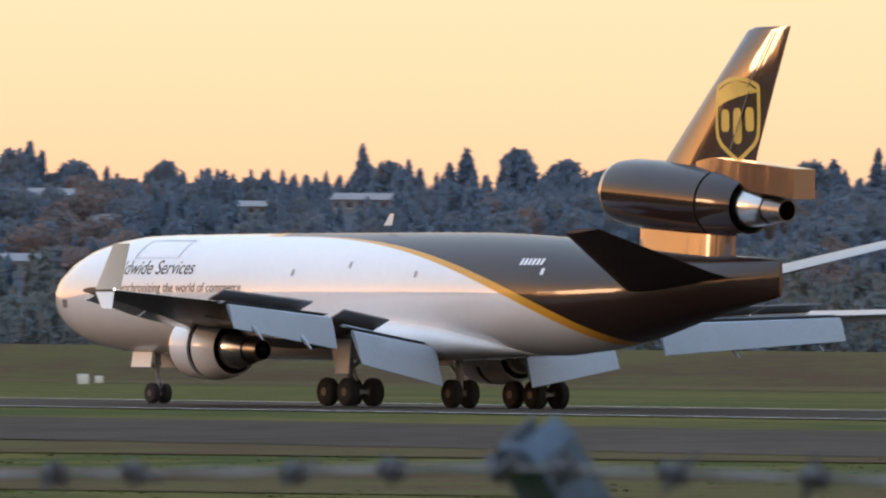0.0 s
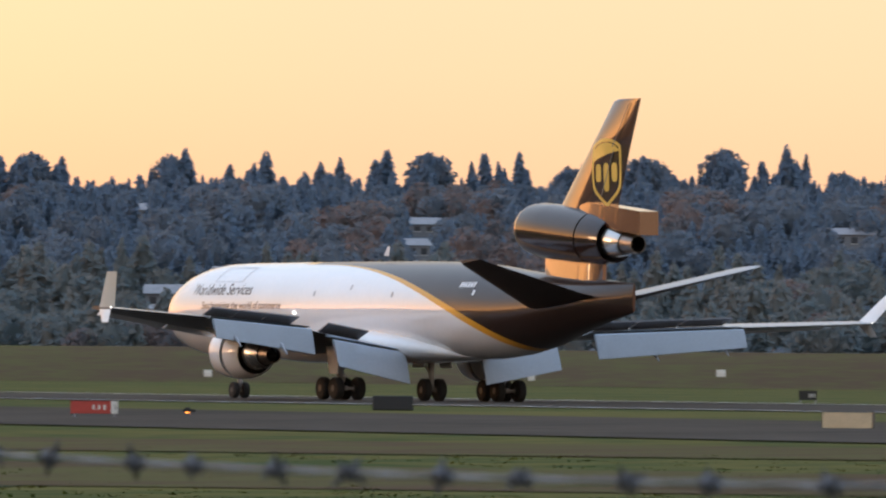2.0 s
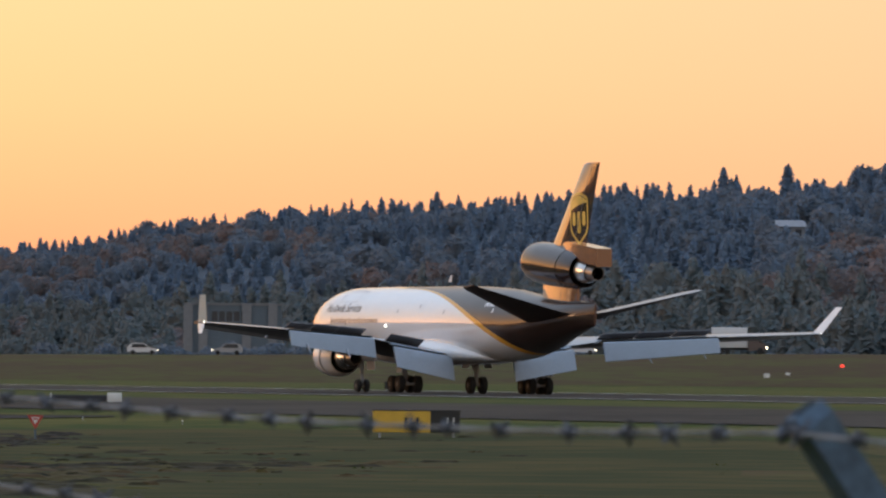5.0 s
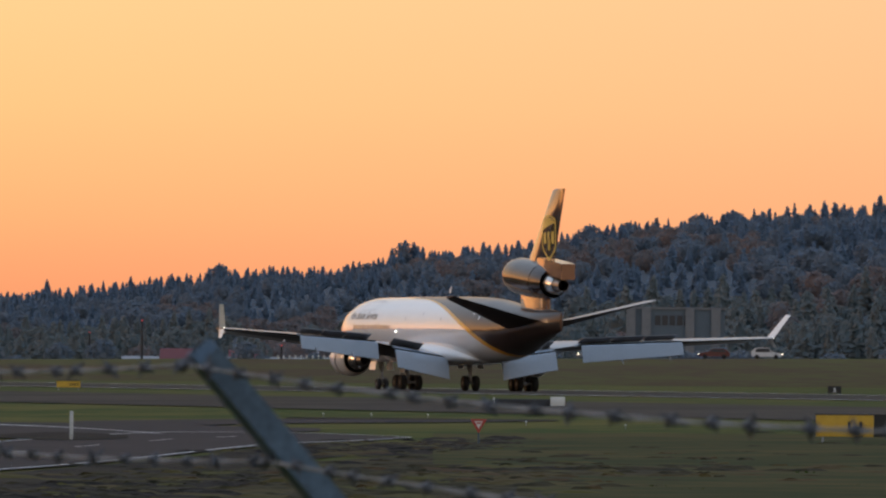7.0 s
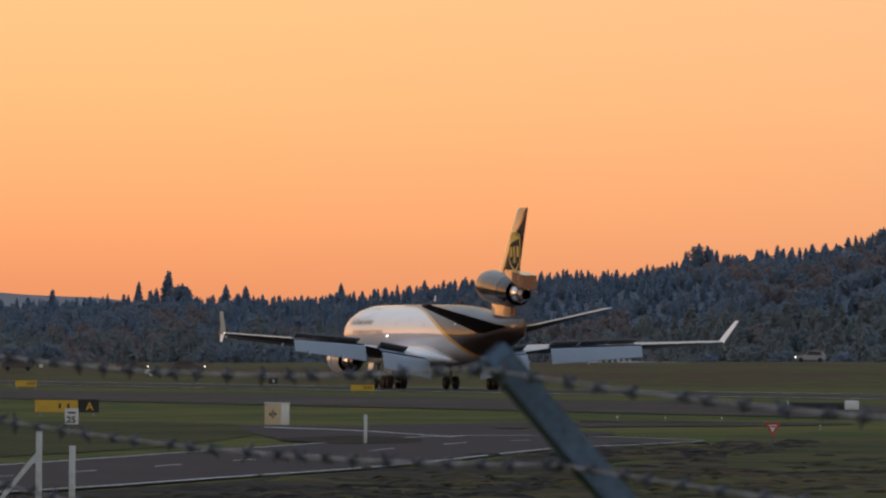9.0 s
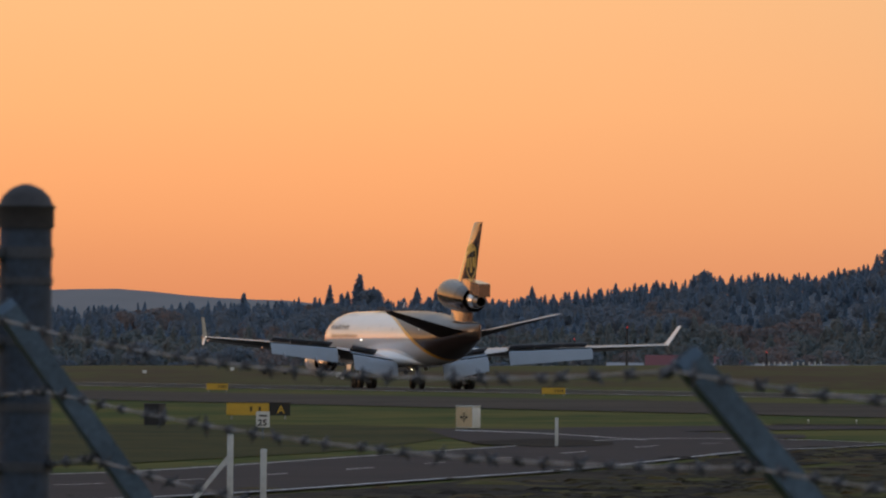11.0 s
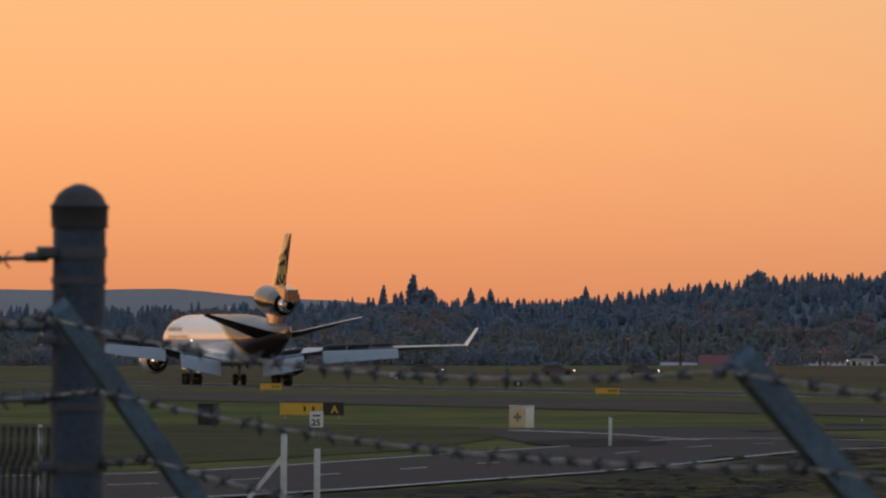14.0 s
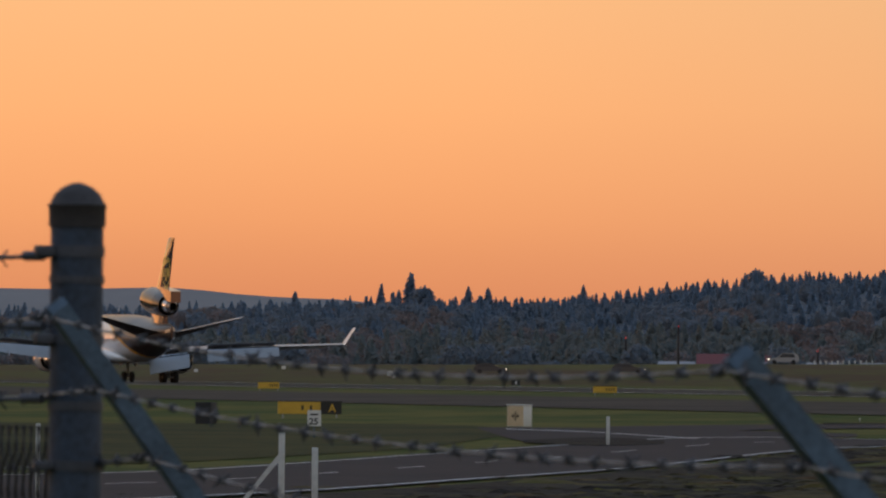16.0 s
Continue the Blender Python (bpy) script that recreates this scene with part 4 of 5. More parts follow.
# loose clods and spoil where the road ends
def clods(name, count, spread, mat, seed, label):
    rng = random.Random(seed)
    verts, faces = [], []
    for _ in range(count):
        a = rng.gauss(spread[0], spread[1])
        p, d = sight(a, rng.gauss(spread[2] - spread[4] * (a - spread[0]), spread[3]))
        r, h, b = rng.uniform(0.25, 1.1), rng.uniform(0.03, 0.14), len(verts)
        n = 7
        for i in range(n):
            q = 2 * math.pi * i / n
            verts.append((p.x + math.cos(q) * r * rng.uniform(0.7, 1.3), p.y + math.sin(q) * r * rng.uniform(1.0, 2.4), p.z + 0.01))
        for i in range(n):
            q = 2 * math.pi * i / n
            verts.append((p.x + math.cos(q) * r * 0.5 * rng.uniform(0.7, 1.3), p.y + math.sin(q) * r * 0.6 * rng.uniform(0.7, 1.6), p.z + h * rng.uniform(0.6, 1.1)))
        for i in range(n):
            k = (i + 1) % n
            faces.append((b + i, b + k, b + n + k, b + n + i))
        faces.append(tuple(b + n + i for i in range(n)))
    me = bpy.data.meshes.new(name)
    me.from_pydata(verts, [], faces)
    me.materials.append(mat)
    return tagged(new(name, me), label, "soil", kind="stuff")


clods("earth_clods", 420, (-150, 120, 140, 5.5, 0.04), M_EARTH, 41, "dark clods of bare earth beside the road end")
clods("dry_spoil", 160, (-190, 110, 141, 6, 0.04), M_DRY, 42, "pale dry spoil and dead turf beside the road")
clods("verge_clods", 520, (-900, 330, 240, 10, 0.07), M_EARTH, 43, "dark lumpy earth on the verge")
clods("dead_turf", 500, (-200, 420, 192, 18, 0.05), M_SCRUB, 44, "dead turf clumps inside the fence")
clods("dry_turf", 260, (-150, 420, 195, 18, 0.05), M_DRY, 45, "dry straw-coloured turf clumps inside the fence")
ribbon(curve_pts([(1250, 222), (1600, 210), (3500, 215), (6500, 230)], 30), curve_pts([(1250, 168), (1600, 165), (3500, 176), (6500, 190)], 30), 0.026, M_DRY, "dry_foreground", "rough dry grass inside the fence", "grass")

ribbon(curve_pts([(-2000, 176), (-1600, 172), (-1370, 160), (-1080, 140), (-960, 124), (-880, 108)], 20), curve_pts([(-2000, 100), (-1600, 99), (-1370, 97), (-1080, 96), (-960, 98), (-880, 104)], 20), 0.03, M_ROUGH, "rough_grass", "dark rough grass behind the perimeter road", "grass")
ribbon(curve_pts([(-340, 88), (-150, 88), (60, 89), (140, 87)], 12), curve_pts([(-340, 86.6), (-150, 86), (60, 86.6), (140, 86.5)], 12), 0.04, M_EARTH, "drain", "thin dark drain in the grass beside the taxiway", "drain")

ribbon(curve_pts([(-720, 107), (-500, 102), (-306, 97), (-60, 93), (140, 88.5)], 20), curve_pts([(-720, 97), (-500, 92), (-306, 89), (-60, 88.6), (140, 87.4)], 20), 0.046, M_ROAD, "link_lane", "narrow paved lane between the perimeter road and the taxiway", "road")

# rough tufts on the near verge
rng = random.Random(11)
verts, faces = [], []
for _ in range(3500):
    a = rng.uniform(-1800, 6200)
    p, d = sight(a, rng.uniform(140, 270) if a > -200 else rng.uniform(215, 290))
    h = rng.uniform(0.02, 0.05) * (2.2 if rng.random() < 0.06 else 1)
    for _ in range(5):
        q, b = rng.uniform(0, 6.28), len(verts)
        w, ox, oy = rng.uniform(0.03, 0.08), rng.uniform(-0.3, 0.3), rng.uniform(-0.3, 0.3)
        verts += [(p.x + ox - w * math.cos(q), p.y + oy - w * math.sin(q), p.z), (p.x + ox + w * math.cos(q), p.y + oy + w * math.sin(q), p.z),
                  (p.x + ox + rng.uniform(-0.15, 0.15), p.y + oy + rng.uniform(-0.15, 0.15), p.z + h)]
        faces.append((b, b + 1, b + 2))
me = bpy.data.meshes.new("grass_tufts")
me.from_pydata(verts, [], faces)
me.materials.append(M_GRASS)
tagged(new("grass_tufts", me), "rough dry grass tufts along the verge", "grass", kind="stuff")

# ---- field things ----
M_SIGNYELLOW = material("sign_yellow", (0.62, 0.36, 0.035), 0.45, vary=0.15, scale=0.4)
M_SIGNBLACK = material("sign_black", (0.015, 0.014, 0.013), 0.5, vary=0.2, scale=0.3)
M_SIGNWHITE = material("sign_white", (0.68, 0.66, 0.60), 0.5, vary=0.1, scale=0.4)
M_SIGNRED = material("sign_red", (0.42, 0.05, 0.035), 0.5, vary=0.2, scale=0.4)
M_CREAM = material("cream_painted_steel", (0.58, 0.44, 0.27), 0.6, vary=0.15, scale=0.5)
# concrete of the far office piers, greyed for haze
M_CONCRETE = material("hazed_concrete", (0.195, 0.190, 0.195), 0.9, vary=0.15, scale=1.0, bump=0.2)
M_DARKBOX = material("dark_cabinet_paint", (0.016, 0.016, 0.018), 0.6, vary=0.2, scale=0.6)
M_AMBER = material("amber_lamp_and_glow", (1.0, 0.3, 0.05), 0.4, emit=(1.0, 0.30, 0.04, 3.0))
M_REDLAMP = material("lit_red_lamp", (1.0, 0.05, 0.03), 0.4, emit=(1.0, 0.06, 0.03, 1.0))
M_POSTPAINT = material("white_post_paint", (0.55, 0.54, 0.50), 0.7, vary=0.2, scale=0.2)


def letters(text, parent, x, y, z, height, mat, squeeze=1.0):
    """Flat lettering that faces -y, its lower left corner at x, y, z."""
    cu = bpy.data.curves.new("lettering", "FONT")
    cu.body, cu.size, cu.offset = text, height / 0.70, 0.012
    tmp = bpy.data.objects.new("lettering", cu)
    scene.collection.objects.link(tmp)
    bpy.context.view_layer.update()
    me = bpy.data.meshes.new_from_object(tmp.evaluated_get(bpy.context.evaluated_depsgraph_get()))
    bpy.data.objects.remove(tmp)
    for v in me.vertices:
        v.co = (x + v.co.x * squeeze, y, z + v.co.y)
    me.materials.append(mat)
    ob = new("lettering", me)
    ob.parent = parent
    return ob


def bar(parent, x0, x1, y, z0, z1, mat):
    return part("plain_bar", box(x0, x1, y - 0.006, y, z0, z1), mat, parent, smooth=False)


def field_sign(a, drop, width, height, panels, label, group=""):
    """A low airfield sign on two short legs; panels: share of the width, colour, words."""
    p, d = sight(a, drop)
    w, h = width * d / FOC, height * d / FOC
    t = thing("airfield_sign", facing(a, p), label, "sign", group)
    leg = min(0.25, h * 0.25)
    x = -w / 2
    for share, mat, word, ink in panels:
        x1 = x + w * share
        pn = part("panel", box(x, x1 - 0.01, -0.09, 0.09, leg, h, 0.02), mat, t, smooth=False)
        if word:
            k = (h - leg) * 0.62
            letters(word, t, x + (x1 - x) * 0.5 - 0.34 * k * len(word), -0.1, leg + (h - leg) * 0.19, k, ink)
        else:
            n = max(2, int(share * 4))
            for i in range(n):
                c = x + (x1 - x) * (0.55 + 0.4 * i / n)
                bar(t, c, c + w * share * 0.05, -0.095, leg + (h - leg) * 0.3, leg + (h - leg) * 0.7, ink)
        x = x1
    part("trim", box(-w / 2 - 0.03, w / 2 + 0.03, -0.1, 0.1, h, h + 0.04), M_SIGNBLACK, t, smooth=False)
    for sx in (-0.42, 0.42):
        part("leg", box(sx * w - 0.04, sx * w + 0.04, -0.04, 0.04, -0.02, leg + 0.02), M_STRUT, t, smooth=False)
    return t


Y, K, W, R = M_SIGNYELLOW, M_SIGNBLACK, M_SIGNWHITE, M_SIGNRED
field_sign(-1248, 86, 113, 29, [(0.67, Y, "", K), (0.33, K, "A", Y)], "yellow and black taxiway sign lettered A in grass")
field_sign(-1321, 38, 38, 15, [(1.0, Y, "", K)], "small yellow taxiway sign beside the runway", "small yellow signs")
field_sign(-726, 40, 42, 15, [(1.0, Y, "", K)], "small yellow taxiway sign beside the runway", "small yellow signs")
field_sign(-884, 28, 16, 13, [(1.0, K, "4", W)], "black distance board numbered 4 beside the runway", "distance boards")
field_sign(629, 38, 24, 16, [(1.0, K, "5", W)], "black distance board numbered 5 beside the runway", "distance boards")
field_sign(3452, 50, 32, 21, [(1.0, K, "", W)], "black distance board with a pale figure beside the runway", "distance boards")
field_sign(674, 121, 155, 49, [(0.66, Y, "", K), (0.34, K, "", W)], "long yellow and black taxiway sign in the grass")
field_sign(2190, 88, 84, 30, [(0.85, R, "", W), (0.15, W, "", K)], "red and white holding sign at the taxiway")


def cabinet(a, drop, width, height, front, side_mat, label, depth=0.9, cap=True, mark=False, turn=0.0):
    p, d = sight(a, drop)
    w, h = width * d / FOC, height * d / FOC
    t = thing("equipment_cabinet", facing(a, p, turn), label, "cabinet")
    part("body", box(-w / 2, w / 2, 0, depth * w, 0.0, h, 0.03), side_mat, t)
    part("front_panel", box(-w / 2 + 0.03, w / 2 - 0.03, -0.02, 0.0, 0.05, h - 0.04), front, t, smooth=False)
    if cap:
        part("lid", box(-w / 2 - 0.03, w / 2 + 0.03, -0.03, depth * w + 0.03, h, h + 0.05, 0.015), side_mat, t)
    if mark:
        for x0, x1, z0, z1 in ((-0.03, 0.03, 0.28, 0.72), (-0.22, -0.08, 0.46, 0.54), (0.08, 0.22, 0.46, 0.54), (-0.13, -0.10, 0.38, 0.62), (0.10, 0.13, 0.38, 0.62)):
            bar(t, x0 * w, x1 * w, -0.022, z0 * h, z1 * h, M_SIGNBLACK)
    return t


cabinet(-884, 98, 34, 38, M_CREAM, M_SIGNWHITE, "cream equipment cabinet with black marks in the grass", mark=True, turn=-28)
cabinet(-1437, 99, 30, 38, M_DARKBOX, M_DARKBOX, "dark equipment cabinet standing in the grass", mark=False, turn=-25)
# cream block: faces behind the front get dark paint as their shade
cabinet(3522, 96, 92, 32, M_CREAM, M_DARKBOX, "low cream concrete block beside the taxiway, shaded sides painted dark", depth=0.25, cap=False, turn=-10)
cabinet(1703, 84, 124, 28, M_DARKBOX, M_DARKBOX, "long dark cabinet beside the taxiway", depth=0.3, cap=False)
cabinet(2718, 70, 72, 26, M_DARKBOX, M_DARKBOX, "dark steel cabinet beside the taxiway", depth=0.4, cap=False)

# the long dark barrier with a white end
p, d = sight(90, 63)
k = d / FOC
t = thing("barrier", facing(90, p), "long low dark barrier with a white end block", "barrier")
part("beam", box(-62 * k, 36 * k, 0, 0.5, 0, 14 * k, 0.03), M_DARKBOX, t)
part("end_block", box(37 * k, 62 * k, -0.05, 0.55, 0, 18 * k, 0.03), M_SIGNWHITE, t)
part("end_cap", box(-63 * k - 0.06, -62 * k, -0.02, 0.52, 0, 16 * k), M_SIGNWHITE, t, smooth=False)

# yield sign
p, d = sight(0, 132)
k = d / FOC
t = thing("yield_sign", facing(0, p), "red and white triangular yield sign on a post", "road sign")
part("post", box(-0.03, 0.03, -0.02, 0.02, -0.02, 42 * k), M_GALV, t, smooth=False)


def triangle(s, cz, y0, y1):
    pts = [(-s, cz + s * 0.58), (s, cz + s * 0.58), (0, cz - s * 1.15)]
    return loft([[(x, y0, z) for x, z in pts], [(x, y1, z) for x, z in pts]])


part("plate", triangle(14.5 * k, 38 * k, -0.03, -0.02), M_SIGNRED, t, smooth=False)
part("centre", triangle(7.5 * k, 38.5 * k, -0.036, -0.031), M_SIGNWHITE, t, smooth=False)
bar(t, -4.5 * k, 4.5 * k, -0.037, 38.5 * k, 41 * k, M_SIGNRED)

# speed sign
p, d = sight(-1240, 122)
k = d / FOC
t = thing("speed_sign", facing(-1240, p), "white speed limit sign numbered 25 on a post", "road sign")
part("post", box(-0.03, 0.03, -0.02, 0.02, -0.02, 50 * k), M_GALV, t, smooth=False)
part("plate", box(-12 * k, 12 * k, -0.03, -0.02, 22 * k, 50 * k), M_SIGNWHITE, t, smooth=False)
letters("25", t, -9 * k, -0.034, 25 * k, 11 * k, M_SIGNBLACK, 1.05)
bar(t, -7 * k, 7 * k, -0.031, 41 * k, 44 * k, M_SIGNBLACK)


def field_post(a, drop, width, height, brace=0, lean=0.0):
    p, d = sight(a, drop)
    k = d / FOC
    t = thing("marker_post", facing(a, p), "weathered white post beside the road" if not brace else "weathered white braced gate post beside the road", "post", "roadside posts")
    w = width * k / 2
    part("post", box(-w, w, -w, w, -0.05, height * k, 0.01), M_POSTPAINT, t)
    if brace:
        part("brace", slab([(-w, 0, height * k * 0.72), (-w, 0, height * k * 0.72 - 2.4 * w), (-w - brace * k, 0, 0), (-w - brace * k, 0, 2.0 * w)], 1.6 * w), M_POSTPAINT, t, smooth=False)
    return t


field_post(-1297, 250, 11, 138, brace=70)
field_post(-1238, 250, 11, 112)
field_post(-720, 131, 6, 53)
field_post(-1728, 250, 8, 150)
for a, drop in ((84, 96), (-190, 84), (-90, 84), (260, 100), (-275, 84), (250, 86)):
    p, d = sight(a, drop)
    t = thing("taxiway_light", Matrix.Translation(p), "small pale taxiway edge light in the grass", "airfield light", "edge lights")
    part("stem", tube([(0, 0, -0.02), (0, 0, 0.14)], 0.02, 8), M_STRUT, t)
    part("globe", turned([(0.14, 0.03), (0.17, 0.045), (0.21, 0.03), (0.22, 0.01)], 10, "z"), M_SIGNWHITE, t)
# amber guard light, lit
for a, drop in ((2355, 80),):
    p, d = sight(a, drop)
    k = d / FOC
    t = thing("guard_light", facing(a, p), "lit amber guard light beside the taxiway", "airfield light")
    part("stand", box(-0.12, 0.12, -0.05, 0.05, -0.02, 5 * k), M_DARKBOX, t, smooth=False)
    part("hood", box(-9 * k, 14 * k, 0, 0.25, 4 * k, 9 * k, 0.02), M_DARKBOX, t)
    part("lens", turned([(-0.02, 4 * k), (0.0, 4.2 * k), (0.02, 3 * k)], 14), M_AMBER, t)
    t.children[-1].location = (0, -0.02, 7 * k)
# two orange glows on the embankment, made as glowing lenses on added stands
for a in (5187, 4718):
    d = 1372.0
    k = d / FOC
    foot = levee_z(a) * 0.86
    t = thing("amber_beacon", facing(a, out(a, d, foot)), "amber glowing spot on an added low grey stand", "lamp", "amber beacons")
    part("stand", box(-18 * k, 18 * k, 0, 0.8, -0.4, 5 * k, 0.05), M_STRUT, t)
    part("lens", turned([(-0.25, 0.3), (-0.12, 5 * k), (0.0, 6 * k), (0.05, 3 * k)], 16), M_AMBER, t)
    t.children[-1].location = (-9 * k, -0.05, 7 * k)
# far white markers past the runway
for a, drop, s in ((4502, 21, 20), (3298, 0, 16), (4207, 22, 16), (4305, 22, 12), (4530, 22, 14), (2963, 10, 12), (1293, 5, 10), (1330, 2, 8), (2390, 8, 14), (245, 18, 9), (3692, 5, 16),
                   (-1295, -2, 7), (-1100, 12, 6), (-850, 13, 7), (-1450, 5, 7), (-1106, 7, 10), (-750, 12, 6), (160, 18, 9)):
    if drop >= 18:
        p, d = sight(a, drop + s * 0.6)
    else:
        d = 1340.0
        foot = min(levee_z(a) * 0.97, max(0.05, EYE - (drop + s * 0.5) * d / FOC))
        d = 1290 + 95 * foot / levee_z(a)
        p = out(a, d, foot * 0.97)
    k = d / FOC
    t = thing("runway_marker", facing(a, p), "small white equipment box past the runway", "airfield marker", "runway markers")
    part("box", box(-s * k / 2, s * k / 2, 0, s * k * 0.7, 0.12, 0.12 + s * k * 0.9, 0.02), M_SIGNWHITE, t)
    part("stem", tube([(0, s * k * 0.3, -0.3), (0, s * k * 0.3, 0.2)], 0.05, 8), M_STRUT, t)

# red obstruction lamp on the foot of the embankment
a = 1426
t = thing("obstruction_light", facing(a, out(a, 1334, levee_z(a) * 0.53)), "lit red obstruction lamp on a thin stem", "airfield light")
part("stem", tube([(0, 0, -0.3), (0, 0, 0.25)], 0.05, 8), M_STRUT, t)
part("lens", turned([(0.25, 0.12), (0.32, 0.28), (0.55, 0.28), (0.68, 0.12), (0.7, 0.01)], 12, "z"), M_REDLAMP, t)

# pale bollards along the crest of the embankment
for i in range(11):
    a = -356 + 10.2 * i
    t = thing("bollard", facing(a, out(a, 1386, levee_z(a) * 0.99)), "small white bollard beside the levee road", "bollard", "levee bollards")
    part("post", tube([(0, 0, -0.1), (0, 0, 0.42)], 0.11, 8), M_POSTPAINT, t)
    part("cap", turned([(0.42, 0.13), (0.50, 0.13), (0.54, 0.06), (0.55, 0.01)], 10, "z"), M_SIGNWHITE, t)

# ---- far buildings ----
M_WALL = material("house_wall_pale", (0.19, 0.195, 0.205), 0.8, vary=0.15, scale=3.0)
M_ROOF = material("house_roof_grey", (0.27, 0.265, 0.275), 0.8, vary=0.25, scale=2.0)
M_REDROOF = material("red_metal_roof", (0.14, 0.022, 0.02), 0.6, vary=0.2, scale=3.0)
# office wall: blue of the haze around it is in the colour
M_OFFICEHAZE = material("hazed_office_wall", (0.105, 0.130, 0.155), 0.7, vary=0.12, scale=3.0)
M_PANE = material("dark_window_glass", (0.03, 0.036, 0.044), 0.35, vary=0.1, coat=0.1)


def house(a, d, z, w, h, label, roof=M_ROOF, wall=M_WALL, depth=9.0, turn=0.0, ridge=2.2, windows=4):
    t = thing("house", facing(a, out(a, d, z), turn), label, "house", "houses on the hillside")
    part("wall", box(-w / 2, w / 2, 0, depth, -6, h), wall, t, smooth=False)
    e = 0.5
    pts = [(-e, h - 0.1), (depth / 2, h + ridge), (depth + e, h - 0.1), (depth / 2, h + ridge - 0.35)]
    part("roof", loft([[(-w / 2 - e, y, zz + 0.05) for y, zz in pts], [(w / 2 + e, y, zz + 0.05) for y, zz in pts]]), roof, t, smooth=False)
    for sx in (-1, 1):
        part("gable", loft([[(sx * (w / 2 - 0.1), 0.05, h - 0.05), (sx * (w / 2 - 0.1), depth - 0.05, h - 0.05), (sx * (w / 2 - 0.1), depth / 2, h + ridge - 0.4)],
                            [(sx * w / 2, 0.05, h - 0.05), (sx * w / 2, depth - 0.05, h - 0.05), (sx * w / 2, depth / 2, h + ridge - 0.4)]]), wall, t, smooth=False)
    for i in range(windows):
        x = -w / 2 + w * (i + 0.5) / windows
        wn = part("window", box(x - 0.7, x + 0.7, -0.05, 0.05, h * 0.35, h * 0.8), M_PANE, t, smooth=False)
        part("sill", box(x - 0.8, x + 0.8, -0.14, -0.051, h * 0.35 - 0.12, h * 0.35), M_SIGNWHITE, wn, smooth=False)
    return t


HOUSES = []
for a, up, w in ((4445, 300, 13), (4540, 262, 9), (4795, 290, 10), (4990, 298, 17), (3700, 268, 22), (3910, 262, 16), (3520, 245, 12), (2780, 262, 11), (3860, 175, 12),
                 (1690, 258, 14), (2270, 280, 5), (1530, 243, 10), (2890, 160, 10), (2320, 128, 10), (2440, 165, 12), (3050, 174, 9), (2440, 105, 9), (2760, 220, 7),
                 (1335, 255, 8), (2560, 60, 11), (2300, 100, 12), (4400, 180, 9), (5600, 240, 12), (5350, 200, 10), (2700, 50, 10), (2620, 95, 8)):
    d = 1660.0
    while d < 2390 and hill_z(a, d) < EYE + up * d / FOC - 3.2:
        d += 5
    HOUSES.append((a, d, hill_z(a, d), w))

# trees that stand out of the skyline, along the ridge: pan place and height of the top
TALL_FIRS_SOUTH = [(4402, 397), (4722, 352), (4992, 398), (5077, 372), (5172, 392), (5827, 378), (5902, 398), (4034, 405), (3944, 387), (3879, 364), (3664, 417), (3444, 389), (3414, 405),
                   (3369, 375), (3199, 365), (3069, 392), (2939, 389), (2879, 385), (2707, 389), (2619, 375), (2584, 367), (2489, 385)]
TALL_FIRS_NORTH = [(2424, 362), (2349, 388), (2129, 374), (2019, 372), (1754, 345), (1329, 369), (1214, 363), (705, 316), (637, 294), (580, 293), (30, 222), (-30, 220), (-85, 212), (-225, 192),
                   (-564, 162), (-619, 161), (-764, 154), (-933, 147), (-969, 149), (-1074, 171), (-1125, 153), (-1277, 137), (900, 318), (1040, 335)]
BROAD_CROWNS = [(4372, 384), (4482, 366), (4642, 368), (5042, 370), (5267, 394), (5352, 374), (5420, 360), (5782, 378), (3824, 377), (3709, 386), (3509, 360), (3299, 398), (3159, 383), (3029, 364),
                (2779, 386), (2319, 378), (2074, 380), (1964, 372), (1889, 346), (1514, 376), (1464, 371), (1574, 370), (450, 289), (385, 283), (195, 262), (-135, 229), (-460, 186), (260, 268), (-1050, 150)]
rng = random.Random(3)
firs = [conifer_form(rng, 20, rng.uniform(3.6, 5.4)) for _ in range(14)]
tall_firs = [conifer_form(rng, 20, rng.uniform(3.8, 5.8), 260) for _ in range(10)]
oaks = [broadleaf_form(rng, 15, rng.uniform(5.0, 7.0), 380) for _ in range(9)]
low_firs = [conifer_form(rng, 20, rng.uniform(4.6, 6.6), 130) for _ in range(8)]
low_oaks = [broadleaf_form(rng, 15, rng.uniform(5.0, 7.2), 250) for _ in range(8)]
fir_spots, oak_spots, thicket_spots, tall_spots = [], [], [], []
slope_firs, slope_oaks, autumn_spots = [], [], []


def stand(a, top, d, unit, spots):
    """One tree whose tip reaches a given height over the horizon."""
    foot = hill_z(a, d) - 0.3
    spots.append((out(a, d, foot), max(0.25, (EYE + top * d / FOC - foot) / unit)))


for a, top in TALL_FIRS_SOUTH + TALL_FIRS_NORTH:
    stand(a, top, 2400 + rng.uniform(-12, 12), 19.6, tall_spots)
    for _ in range(2):
        stand(a + rng.choice((-1, 1)) * rng.uniform(9, 26), top - rng.uniform(12, 34), 2405 + rng.uniform(-15, 15), 19.6, tall_spots)
